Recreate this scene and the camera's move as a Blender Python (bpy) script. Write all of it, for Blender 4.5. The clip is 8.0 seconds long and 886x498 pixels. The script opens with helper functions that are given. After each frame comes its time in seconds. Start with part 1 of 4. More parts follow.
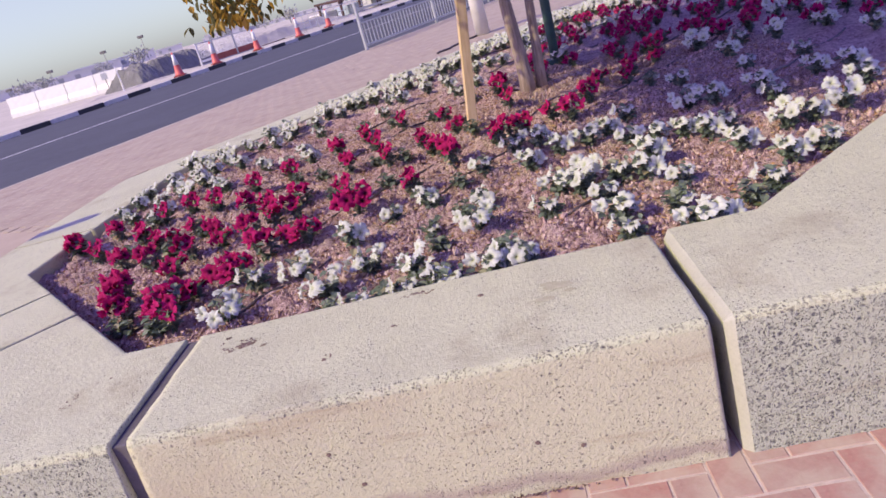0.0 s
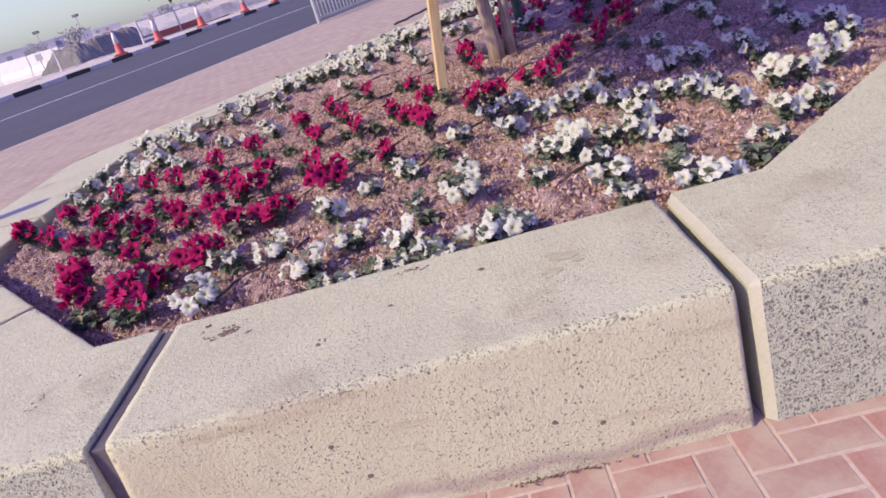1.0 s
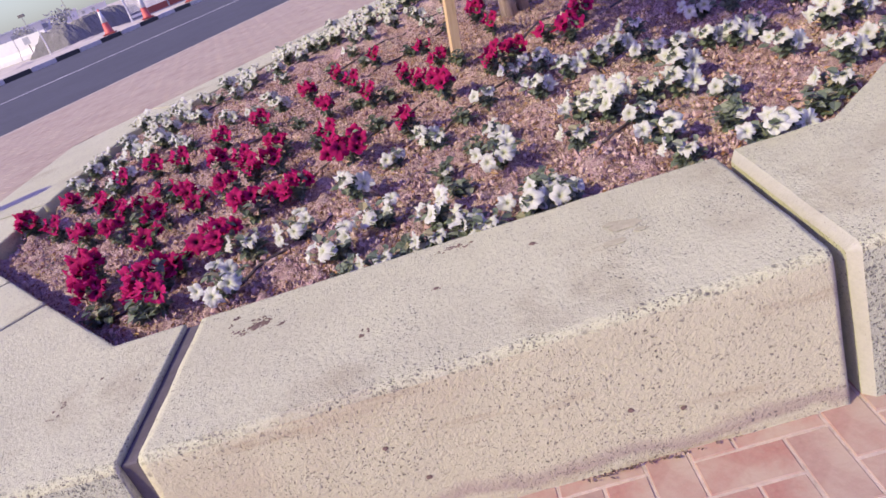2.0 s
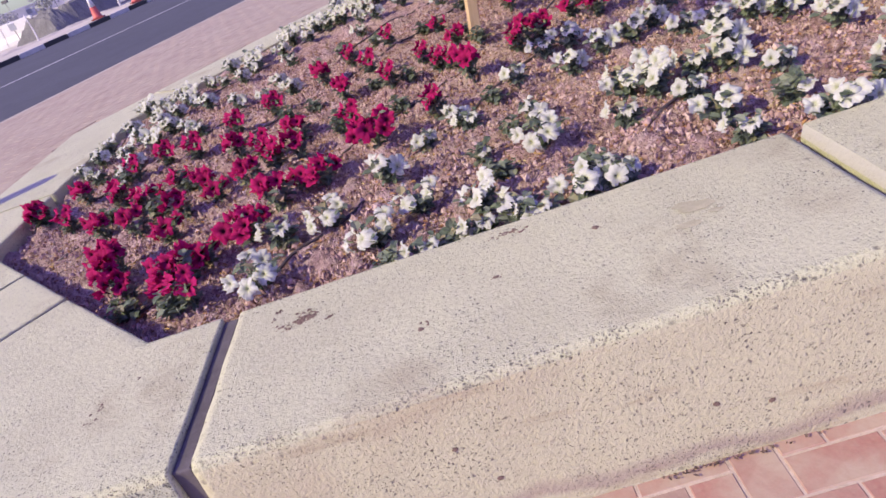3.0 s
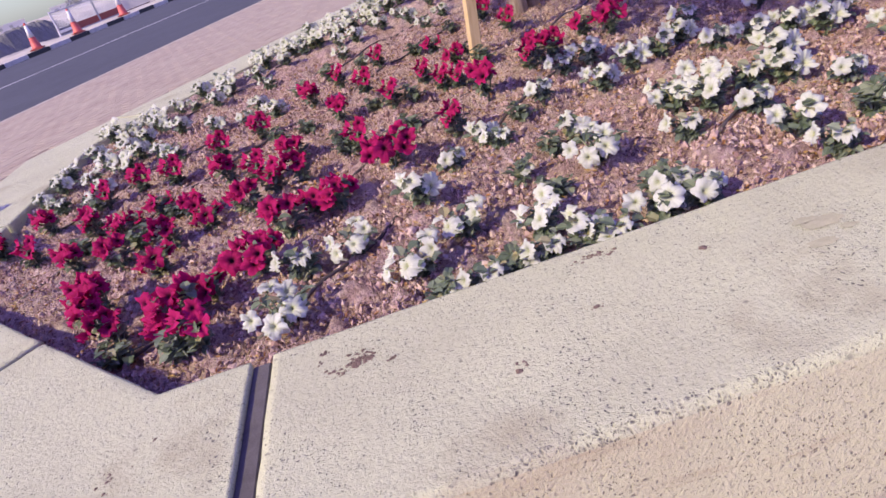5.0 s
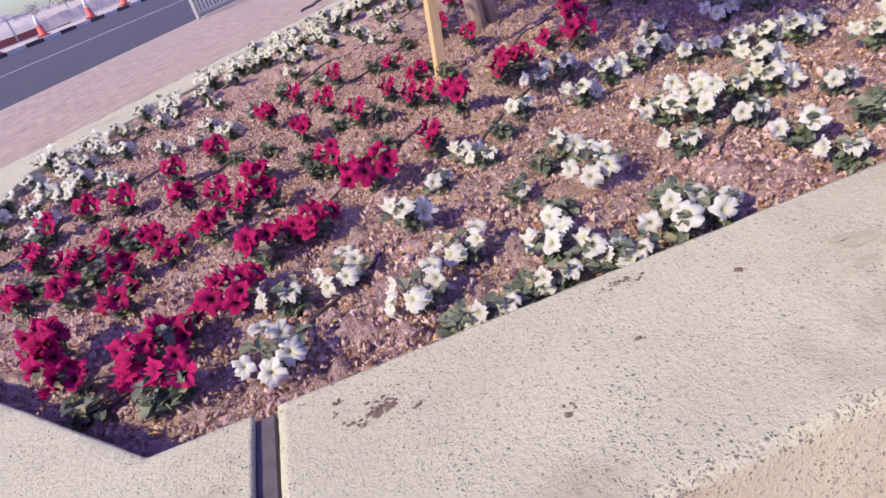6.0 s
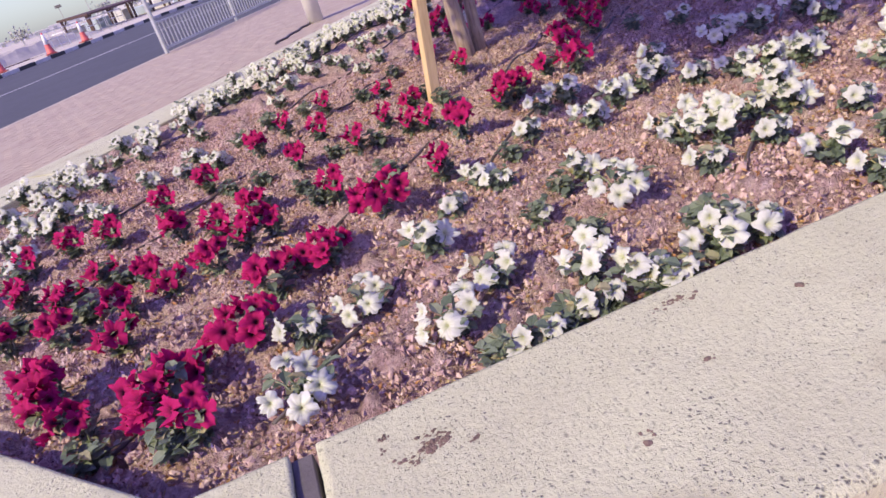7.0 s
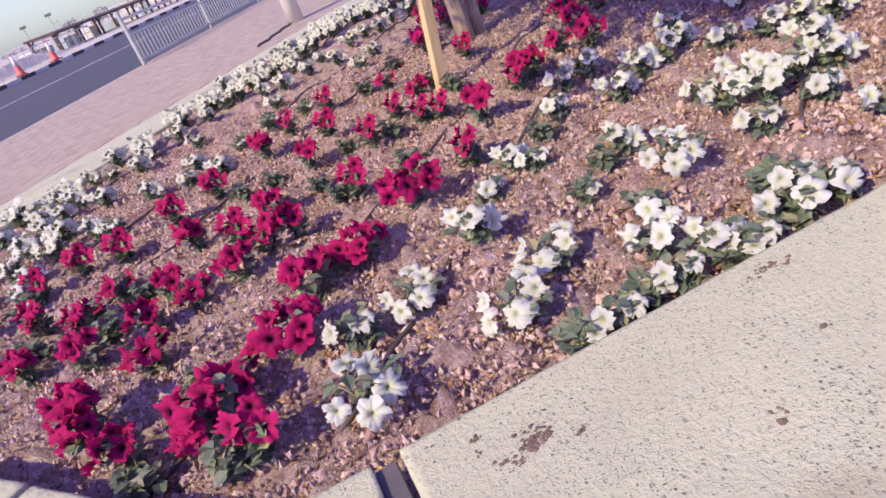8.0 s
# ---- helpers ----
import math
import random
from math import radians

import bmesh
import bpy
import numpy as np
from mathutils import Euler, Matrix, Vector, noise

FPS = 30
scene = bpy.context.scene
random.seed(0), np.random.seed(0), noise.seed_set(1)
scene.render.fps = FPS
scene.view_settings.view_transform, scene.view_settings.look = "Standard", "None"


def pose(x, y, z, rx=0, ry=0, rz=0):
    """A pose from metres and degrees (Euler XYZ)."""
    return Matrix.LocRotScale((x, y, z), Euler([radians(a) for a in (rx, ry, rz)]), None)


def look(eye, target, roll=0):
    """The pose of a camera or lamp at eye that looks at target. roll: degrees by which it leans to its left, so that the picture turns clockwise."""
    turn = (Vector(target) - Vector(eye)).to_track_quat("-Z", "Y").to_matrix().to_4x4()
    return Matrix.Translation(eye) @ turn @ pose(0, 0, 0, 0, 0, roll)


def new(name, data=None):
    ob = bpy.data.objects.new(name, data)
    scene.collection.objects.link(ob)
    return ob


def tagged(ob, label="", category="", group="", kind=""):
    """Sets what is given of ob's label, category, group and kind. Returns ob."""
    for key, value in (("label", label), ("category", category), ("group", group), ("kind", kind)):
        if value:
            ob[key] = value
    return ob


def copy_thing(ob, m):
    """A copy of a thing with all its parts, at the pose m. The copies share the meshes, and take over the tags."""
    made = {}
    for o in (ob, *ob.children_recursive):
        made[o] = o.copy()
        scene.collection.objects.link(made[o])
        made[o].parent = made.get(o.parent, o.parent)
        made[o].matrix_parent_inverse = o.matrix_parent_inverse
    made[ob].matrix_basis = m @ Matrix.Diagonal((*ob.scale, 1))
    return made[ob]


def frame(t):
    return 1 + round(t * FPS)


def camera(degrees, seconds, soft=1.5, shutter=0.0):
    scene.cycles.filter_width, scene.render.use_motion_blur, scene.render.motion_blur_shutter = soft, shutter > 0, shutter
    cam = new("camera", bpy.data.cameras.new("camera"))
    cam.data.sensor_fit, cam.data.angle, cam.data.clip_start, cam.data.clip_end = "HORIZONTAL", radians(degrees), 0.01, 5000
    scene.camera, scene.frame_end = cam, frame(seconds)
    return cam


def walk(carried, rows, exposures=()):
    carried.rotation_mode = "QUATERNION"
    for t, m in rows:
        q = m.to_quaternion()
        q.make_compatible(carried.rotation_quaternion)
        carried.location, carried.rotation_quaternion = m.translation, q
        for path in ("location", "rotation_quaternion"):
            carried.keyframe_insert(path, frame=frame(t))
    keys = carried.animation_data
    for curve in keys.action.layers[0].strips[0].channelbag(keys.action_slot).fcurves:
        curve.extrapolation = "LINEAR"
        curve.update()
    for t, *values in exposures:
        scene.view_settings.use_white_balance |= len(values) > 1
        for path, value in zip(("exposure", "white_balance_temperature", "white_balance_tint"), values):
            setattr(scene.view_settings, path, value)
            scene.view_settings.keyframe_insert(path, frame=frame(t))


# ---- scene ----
cam = camera(65.5, 8.0, soft=1.6)
PATH = [
    (0, (0.092, 0.185, 1.324), (-0.15, 2.035, 0.605), -15.8),
    (0.5, (0.039, 0.25, 1.302), (-0.148, 2.082, 0.521), -16.2),
    (1, (-0.042, 0.307, 1.295), (-0.178, 2.129, 0.483), -16.6),
    (2.3, (-0.207, 0.517, 1.276), (-0.376, 2.293, 0.373), -20.5),
    (2.5, (-0.242, 0.528, 1.286), (-0.399, 2.308, 0.389), -20.5),
    (3, (-0.323, 0.598, 1.289), (-0.49, 2.354, 0.346), -20.9),
    (3.5, (-0.401, 0.655, 1.278), (-0.579, 2.41, 0.336), -19.5),
    (4, (-0.476, 0.729, 1.272), (-0.649, 2.478, 0.318), -19.7),
    (4.5, (-0.547, 0.803, 1.256), (-0.668, 2.577, 0.339), -19.6),
    (5, (-0.634, 0.862, 1.236), (-0.623, 2.646, 0.331), -18.9),
    (5.2, (-0.647, 0.904, 1.24), (-0.591, 2.682, 0.326), -19.1),
    (6.3, (-0.833, 1.046, 1.261), (-0.602, 2.82, 0.366), -17.6),
    (6.5, (-0.858, 1.063, 1.256), (-0.602, 2.845, 0.386), -17.1),
    (7, (-0.932, 1.133, 1.245), (-0.614, 2.91, 0.383), -17.8),
    (7.5, (-1.001, 1.21, 1.25), (-0.649, 2.991, 0.412), -19.4),
    (8, (-1.077, 1.276, 1.23), (-0.729, 3.036, 0.346), -21.5),
]
EXPOSURE, KELVIN, TINT = 0.30, 6800, 26
walk(cam, [(t, look(eye, target, roll)) for t, eye, target, roll in PATH],
     [(0.0, EXPOSURE, KELVIN, TINT), (4.0, EXPOSURE + 0.03, KELVIN, TINT), (8.0, EXPOSURE + 0.15, KELVIN, TINT)])

# ---- light: hazy sky and one low sun from the west side ----
SUN_EL = radians(39)
SUN_TO = Vector((0.86, 0.51, 0)).normalized()          # the way in which shadows fall
SUN_FROM = Vector((-SUN_TO.x * math.cos(SUN_EL), -SUN_TO.y * math.cos(SUN_EL), math.sin(SUN_EL)))
world = bpy.data.worlds.new("sky")
scene.world = world
world.use_nodes = True
wt = world.node_tree
sky = wt.nodes.new("ShaderNodeTexSky")
sky.sky_type, sky.sun_disc = "NISHITA", False
sky.sun_elevation, sky.sun_rotation = SUN_EL, math.atan2(SUN_FROM.x, SUN_FROM.y)
sky.dust_density, sky.air_density, sky.ozone_density = 0.7, 1.0, 1.0
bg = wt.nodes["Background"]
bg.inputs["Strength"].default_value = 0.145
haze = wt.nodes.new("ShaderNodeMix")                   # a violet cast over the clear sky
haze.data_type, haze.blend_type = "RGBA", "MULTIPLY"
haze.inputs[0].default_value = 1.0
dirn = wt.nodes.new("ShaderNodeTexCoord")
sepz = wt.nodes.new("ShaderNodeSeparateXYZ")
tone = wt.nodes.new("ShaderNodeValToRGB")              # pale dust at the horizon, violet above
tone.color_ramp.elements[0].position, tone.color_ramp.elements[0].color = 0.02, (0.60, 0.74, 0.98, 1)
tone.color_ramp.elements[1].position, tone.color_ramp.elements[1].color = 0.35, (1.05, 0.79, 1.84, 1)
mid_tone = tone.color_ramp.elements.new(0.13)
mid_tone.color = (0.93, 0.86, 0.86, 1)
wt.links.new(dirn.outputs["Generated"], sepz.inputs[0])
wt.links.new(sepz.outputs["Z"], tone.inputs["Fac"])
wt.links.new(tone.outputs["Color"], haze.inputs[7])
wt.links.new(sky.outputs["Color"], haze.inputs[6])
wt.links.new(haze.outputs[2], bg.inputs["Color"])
sun = new("sun", bpy.data.lights.new("sun", "SUN"))
sun.data.energy, sun.data.angle, sun.data.color = 3.42, radians(0.55), (1.0, 0.985, 0.50)
sun.matrix_world = look(SUN_FROM * 60, (0, 0, 0))


# ---- materials ----
def mat(name, rough=0.8, metal=0.0):
    m = bpy.data.materials.new(name)
    m.use_nodes = True
    b = m.node_tree.nodes["Principled BSDF"]
    b.inputs["Roughness"].default_value, b.inputs["Metallic"].default_value = rough, metal
    return m, m.node_tree, b


def node(nt, kind, **values):
    n = nt.nodes.new(kind)
    for key, value in values.items():
        n.inputs[key.replace("_", " ")].default_value = value
    return n


def coords(nt):
    return nt.nodes.new("ShaderNodeTexCoord").outputs["Object"]


def noise_tex(nt, vec, scale, detail=4.0, rough=0.6):
    n = node(nt, "ShaderNodeTexNoise", Scale=scale, Detail=detail, Roughness=rough)
    nt.links.new(vec, n.inputs["Vector"])
    return n.outputs["Fac"]


def ramp(nt, fac, stops):
    r = nt.nodes.new("ShaderNodeValToRGB")
    while len(r.color_ramp.elements) < len(stops):
        r.color_ramp.elements.new(0.5)
    for e, (p, c) in zip(r.color_ramp.elements, stops):
        e.position, e.color = p, (*c, 1) if len(c) == 3 else c
    nt.links.new(fac, r.inputs["Fac"])
    return r.outputs["Color"]


def mix(nt, fac, a, b, kind="MIX"):
    m = nt.nodes.new("ShaderNodeMix")
    m.data_type, m.blend_type = "RGBA", kind
    for value, socket in ((fac, m.inputs[0]), (a, m.inputs[6]), (b, m.inputs[7])):
        if isinstance(value, bpy.types.NodeSocket):
            nt.links.new(value, socket)
        else:
            socket.default_value = value if isinstance(value, float) else (*value, 1)
    return m.outputs[2]


def bump(nt, b, height, strength=0.5, distance=0.01):
    n = node(nt, "ShaderNodeBump", Strength=strength, Distance=distance)
    nt.links.new(height, n.inputs["Height"])
    nt.links.new(n.outputs["Normal"], b.inputs["Normal"])


def plain(name, colour, rough=0.7, metal=0.0, vary=0.25, scale=12.0, relief=0.2, distance=0.004):
    m, nt, b = mat(name, rough, metal)
    v = coords(nt)
    lo = tuple(c * (1 - vary) for c in colour)
    hi = tuple(min(1, c * (1 + vary)) for c in colour)
    f = noise_tex(nt, v, scale, 5.0, 0.65)
    c = ramp(nt, f, [(0.3, lo), (0.7, hi)])
    big = noise_tex(nt, v, scale * 0.11, 2.0)
    c = mix(nt, 0.35, c, ramp(nt, big, [(0.35, lo), (0.65, hi)]))
    nt.links.new(c, b.inputs["Base Color"])
    bump(nt, b, noise_tex(nt, v, scale * 4, 3.0), relief, distance)
    return m


def concrete(name, base, grit, stain, pits=0.34, relief=0.85, dense=0.0, band=None):
    """Washed precast concrete with small dark aggregate, stained in patches."""
    m, nt, b = mat(name, 0.9)
    v = coords(nt)
    patch = noise_tex(nt, v, 1.7, 4.0, 0.6)
    fine = noise_tex(nt, v, 95.0, 4.0, 0.7)
    c = ramp(nt, patch, [(0.3, stain), (0.5, base), (0.72, tuple(min(1, x * 1.06) for x in base))])
    c = mix(nt, 0.3, c, ramp(nt, fine, [(0.3, tuple(x * 0.62 for x in base)), (0.6, base)]))
    sm = nt.nodes.new("ShaderNodeMapping")
    sm.inputs["Scale"].default_value = (1.3, 1.3, 8.0)
    sm.inputs["Location"].default_value = (0.37, 0.0, 0.2)
    nt.links.new(v, sm.inputs["Vector"])
    streak = ramp(nt, noise_tex(nt, sm.outputs["Vector"], 1.6, 4.0, 0.65), [(0.56, (0, 0, 0)), (0.68, (0.55, 0.55, 0.55))])
    c = mix(nt, streak, c, tuple(x * y for x, y in zip(stain, (0.74, 0.66, 0.62))))
    if band:                                           # an old splash mark that runs along the face
        sep = nt.nodes.new("ShaderNodeSeparateXYZ")
        nt.links.new(v, sep.inputs[0])
        off = nt.nodes.new("ShaderNodeMath")
        off.operation = "MULTIPLY_ADD"
        nt.links.new(noise_tex(nt, v, 3.2, 4.0, 0.6), off.inputs[0])
        off.inputs[1].default_value = 0.16
        nt.links.new(sep.outputs["Z"], off.inputs[2])
        mark = ramp(nt, off.outputs[0], [(0.095, (0, 0, 0)), (0.115, (0.75, 0.75, 0.75)), (0.135, (0.55, 0.55, 0.55)), (0.155, (0, 0, 0))])
        c = mix(nt, mark, c, band)
    wob = nt.nodes.new("ShaderNodeVectorMath")
    wob.operation = "MULTIPLY_ADD"
    wn = node(nt, "ShaderNodeTexNoise", Scale=60.0, Detail=2.0)
    nt.links.new(v, wn.inputs["Vector"])
    nt.links.new(wn.outputs["Color"], wob.inputs[0])
    wob.inputs[1].default_value = (0.02, 0.02, 0.02)
    nt.links.new(v, wob.inputs[2])
    total = None
    for scale, lo, where in ((95.0, 0.52, 4.5), (160.0, 0.45, 7.0), (60.0, 0.9, 3.0)):
        vo = node(nt, "ShaderNodeTexVoronoi", Scale=scale, Randomness=1.0)
        nt.links.new(wob.outputs[0], vo.inputs["Vector"])
        d = ramp(nt, vo.outputs["Distance"], [(0.12, (1, 1, 1)), (pits, (0, 0, 0))])
        cell = nt.nodes.new("ShaderNodeSeparateColor")
        nt.links.new(vo.outputs["Color"], cell.inputs[0])
        share = lo - 4.0 * dense
        gate = ramp(nt, cell.outputs[0], [(share, (0, 0, 0)), (share + 0.25, (1, 1, 1))])
        zone = ramp(nt, noise_tex(nt, v, where, 3.0), [(0.36 - dense, (0.1, 0.1, 0.1)), (0.62 - dense, (1, 1, 1))])
        g = mix(nt, 1.0, mix(nt, 1.0, d, gate, "MULTIPLY"), zone, "MULTIPLY")
        total = g if total is None else mix(nt, 1.0, total, g, "LIGHTEN")
    c = mix(nt, total, c, grit)
    nt.links.new(c, b.inputs["Base Color"])
    h = mix(nt, 0.5, fine, total, "SUBTRACT")
    bump(nt, b, h, relief, 0.005)
    return m


M_CONC = concrete("precast_concrete", (0.548, 0.545, 0.388), (0.11, 0.10, 0.10), (0.463, 0.45, 0.325), 0.38)
M_CONC_DARK = concrete("exposed_aggregate_concrete", (0.47, 0.485, 0.375), (0.06, 0.06, 0.07), (0.42, 0.425, 0.335), 0.46, 0.85, 0.085)
M_FACE = concrete("sand_stained_concrete", (0.55, 0.53, 0.375), (0.12, 0.105, 0.105), (0.48, 0.42, 0.30), 0.38, 0.95, 0.0, (0.35, 0.27, 0.235))
M_ARRIS = concrete("worn_edge_concrete", (0.545, 0.545, 0.38), (0.10, 0.09, 0.09), (0.46, 0.44, 0.35), 0.5, 0.9, 0.05)
M_CHAMFER = concrete("smooth_cast_concrete", (0.44, 0.43, 0.36), (0.3, 0.28, 0.26), (0.40, 0.385, 0.32), 0.2, 0.25)


def soil_material():
    m, nt, b = mat("sandy_garden_soil", 0.95)
    v = coords(nt)
    f = noise_tex(nt, v, 38.0, 6.0, 0.7)
    big = noise_tex(nt, v, 2.6, 4.0, 0.6)
    c = ramp(nt, f, [(0.32, (0.25, 0.14, 0.15)), (0.5, (0.55, 0.355, 0.35)), (0.64, (0.76, 0.56, 0.53))])
    c2 = ramp(nt, f, [(0.32, (0.36, 0.22, 0.215)), (0.5, (0.64, 0.46, 0.43)), (0.64, (0.80, 0.64, 0.57))])
    c = mix(nt, ramp(nt, big, [(0.42, (0, 0, 0)), (0.62, (1, 1, 1))]), c, c2)
    nt.links.new(c, b.inputs["Base Color"])
    bump(nt, b, noise_tex(nt, v, 75.0, 5.0, 0.75), 1.0, 0.03)
    return m


M_SOIL = soil_material()


def piece_material(name, stops, rough=0.85, scale=45.0, dusty=None):
    """Colour that differs from piece to piece, with grain."""
    m, nt, b = mat(name, rough)
    v = coords(nt)
    rnd = nt.nodes.new("ShaderNodeObjectInfo").outputs["Random"]
    isl = nt.nodes.new("ShaderNodeNewGeometry").outputs["Random Per Island"]
    add = nt.nodes.new("ShaderNodeMath")
    add.operation = "ADD"
    nt.links.new(rnd, add.inputs[0])
    nt.links.new(isl, add.inputs[1])
    fr = nt.nodes.new("ShaderNodeMath")
    fr.operation = "FRACT"
    nt.links.new(add.outputs[0], fr.inputs[0])
    c = ramp(nt, fr.outputs[0], stops)
    g = noise_tex(nt, v, scale, 4.0, 0.7)
    c = mix(nt, 0.55, c, ramp(nt, g, [(0.25, (0.45, 0.45, 0.45)), (0.7, (1, 1, 1))]), "MULTIPLY")
    if dusty:
        d = noise_tex(nt, v, 3.2, 7.0, 0.68)
        c = mix(nt, ramp(nt, d, [(0.36, (0.12, 0.12, 0.12)), (0.58, (0.88, 0.88, 0.88))]), c, dusty)
    nt.links.new(c, b.inputs["Base Color"])
    bump(nt, b, g, 0.4, 0.003)
    return m


M_CLOD = piece_material("soil_clod", [(0.0, (0.25, 0.14, 0.14)), (0.5, (0.52, 0.345, 0.33)), (1.0, (0.70, 0.53, 0.48))], 0.95, 90.0)
M_LITTER = piece_material("dry_leaf_litter", [(0.0, (0.20, 0.10, 0.06)), (0.4, (0.45, 0.22, 0.10)), (0.75, (0.55, 0.36, 0.15)), (1.0, (0.62, 0.50, 0.32))], 0.8, 120.0)
M_PAVER = piece_material("red_concrete_paver", [(0.0, (0.38, 0.135, 0.115)), (0.5, (0.42, 0.165, 0.14)), (1.0, (0.35, 0.215, 0.19))], 0.85, 60.0, (0.44, 0.35, 0.275))
M_PINK = piece_material("faded_pink_paver", [(0.0, (0.395, 0.30, 0.232)), (0.5, (0.40, 0.306, 0.238)), (1.0, (0.405, 0.315, 0.245))], 0.85, 25.0, (0.42, 0.345, 0.265))
M_JOINT = plain("sand_joint", (0.50, 0.405, 0.34), 0.95, 0.0, 0.25, 40.0, 0.5)
M_JOINT_FAR = plain("pink_sand_joint", (0.42, 0.335, 0.265), 0.95, 0.0, 0.1, 40.0, 0.3)
M_SAND = plain("pale_dusty_sand", (0.50, 0.45, 0.38), 0.95, 0.0, 0.22, 0.8, 0.5, 0.03)
M_ASPHALT = plain("asphalt", (0.064, 0.066, 0.078), 0.85, 0.0, 0.2, 6.0, 0.4)
M_LINE = plain("worn_white_road_paint", (0.55, 0.54, 0.52), 0.7, 0.0, 0.3, 9.0, 0.2)
M_BLACK = plain("black_kerb_paint", (0.03, 0.028, 0.032), 0.6, 0.0, 0.4, 9.0, 0.2)
M_WHITE = plain("white_kerb_paint", (0.62, 0.58, 0.52), 0.7, 0.0, 0.2, 6.0, 0.2)
M_HOSE = plain("dusty_black_drip_hose", (0.09, 0.07, 0.07), 0.5, 0.0, 0.3, 30.0, 0.2)
M_STEEL = plain("galvanised_steel", (0.45, 0.46, 0.48), 0.45, 0.6, 0.2, 15.0, 0.1)
M_POLE = plain("white_painted_steel", (0.66, 0.63, 0.60), 0.5, 0.0, 0.15, 8.0, 0.1)
M_GREEN_PIPE = plain("dark_green_paint", (0.05, 0.11, 0.11), 0.5, 0.0, 0.35, 12.0, 0.15)
M_CONE = plain("faded_red_plastic", (0.60, 0.11, 0.10), 0.5, 0.0, 0.15, 10.0, 0.1)
M_SLEEVE = plain("white_reflective_sleeve", (0.75, 0.73, 0.72), 0.45, 0.0, 0.1, 10.0, 0.1)
M_CONE_BASE = plain("worn_red_plastic_base", (0.30, 0.06, 0.05), 0.6, 0.0, 0.2, 10.0, 0.1)
M_BARRIER = plain("white_plastic_barrier", (0.80, 0.79, 0.74), 0.6, 0.0, 0.12, 3.0, 0.1)
M_RUBBLE = plain("grey_rubble", (0.17, 0.165, 0.16), 0.95, 0.0, 0.35, 1.5, 0.8, 0.08)
M_BROWN = plain("dark_brown_timber", (0.09, 0.05, 0.045), 0.8, 0.0, 0.3, 4.0, 0.3)
# aerial haze put into the base colour: far surfaces paled, with little contrast
M_HAZE_BLD = plain("haze_paled_render", (0.66, 0.65, 0.62), 0.9, 0.0, 0.08, 0.3, 0.0)
M_HAZE_TREE = plain("haze_paled_grey_green", (0.36, 0.37, 0.35), 0.9, 0.0, 0.2, 0.4, 0.0)


def wood_material(name, a, b2, c2, scale=9.0, stretch=(14, 14, 1.2)):
    m, nt, b = mat(name, 0.75)
    mp = nt.nodes.new("ShaderNodeMapping")
    mp.inputs["Scale"].default_value = stretch
    nt.links.new(coords(nt), mp.inputs["Vector"])
    f = noise_tex(nt, mp.outputs["Vector"], scale * 0.4, 6.0, 0.7)
    nt.links.new(ramp(nt, f, [(0.28, a), (0.5, b2), (0.75, c2)]), b.inputs["Base Color"])
    bump(nt, b, f, 0.6, 0.006)
    return m


M_STAKE = wood_material("yellow_pine", (0.46, 0.31, 0.17), (0.60, 0.43, 0.25), (0.68, 0.52, 0.33))
M_BARK = wood_material("grey_brown_bark", (0.15, 0.105, 0.09), (0.33, 0.25, 0.215), (0.50, 0.41, 0.36), 12.0)


def petal_material(name, edge, mid, throat):
    """Thin petals that let some light through; the throat is darker or greener by the petal's own radius."""
    m, nt, b = mat(name, 0.75)
    b.inputs["Specular IOR Level"].default_value = 0.15
    a = nt.nodes.new("ShaderNodeAttribute")
    a.attribute_name = "petal"
    c = ramp(nt, a.outputs["Fac"], [(0.05, throat), (0.5, mid), (0.95, edge)])
    g = noise_tex(nt, coords(nt), 90.0, 3.0)
    rnd = nt.nodes.new("ShaderNodeObjectInfo").outputs["Random"]
    c = mix(nt, 0.6, c, ramp(nt, g, [(0.3, (0.72, 0.72, 0.72)), (0.65, (1, 1, 1))]), "MULTIPLY")
    c = mix(nt, 0.5, c, ramp(nt, rnd, [(0.0, (0.7, 0.68, 0.7)), (0.6, (1, 1, 1))]), "MULTIPLY")
    nt.links.new(c, b.inputs["Base Color"])
    t = nt.nodes.new("ShaderNodeBsdfTranslucent")
    nt.links.new(c, t.inputs["Color"])
    s = nt.nodes.new("ShaderNodeMixShader")
    s.inputs[0].default_value = 0.3
    out = nt.nodes["Material Output"]
    nt.links.new(b.outputs[0], s.inputs[1])
    nt.links.new(t.outputs[0], s.inputs[2])
    nt.links.new(s.outputs[0], out.inputs["Surface"])
    return m


M_WHITE_PETAL = petal_material("white_petal", (0.72, 0.73, 0.71), (0.70, 0.715, 0.65), (0.60, 0.63, 0.42))
M_RED_PETAL = petal_material("crimson_petal", (0.53, 0.018, 0.15), (0.39, 0.010, 0.11), (0.035, 0.003, 0.02))


def leaf_material(name, stops):
    m = piece_material(name, stops, 0.6, 80.0)
    nt = m.node_tree
    b = nt.nodes["Principled BSDF"]
    t = nt.nodes.new("ShaderNodeBsdfTranslucent")
    nt.links.new(b.inputs["Base Color"].links[0].from_socket, t.inputs["Color"])
    s = nt.nodes.new("ShaderNodeMixShader")
    s.inputs[0].default_value = 0.25
    nt.links.new(b.outputs[0], s.inputs[1])
    nt.links.new(t.outputs[0], s.inputs[2])
    nt.links.new(s.outputs[0], nt.nodes["Material Output"].inputs["Surface"])
    return m


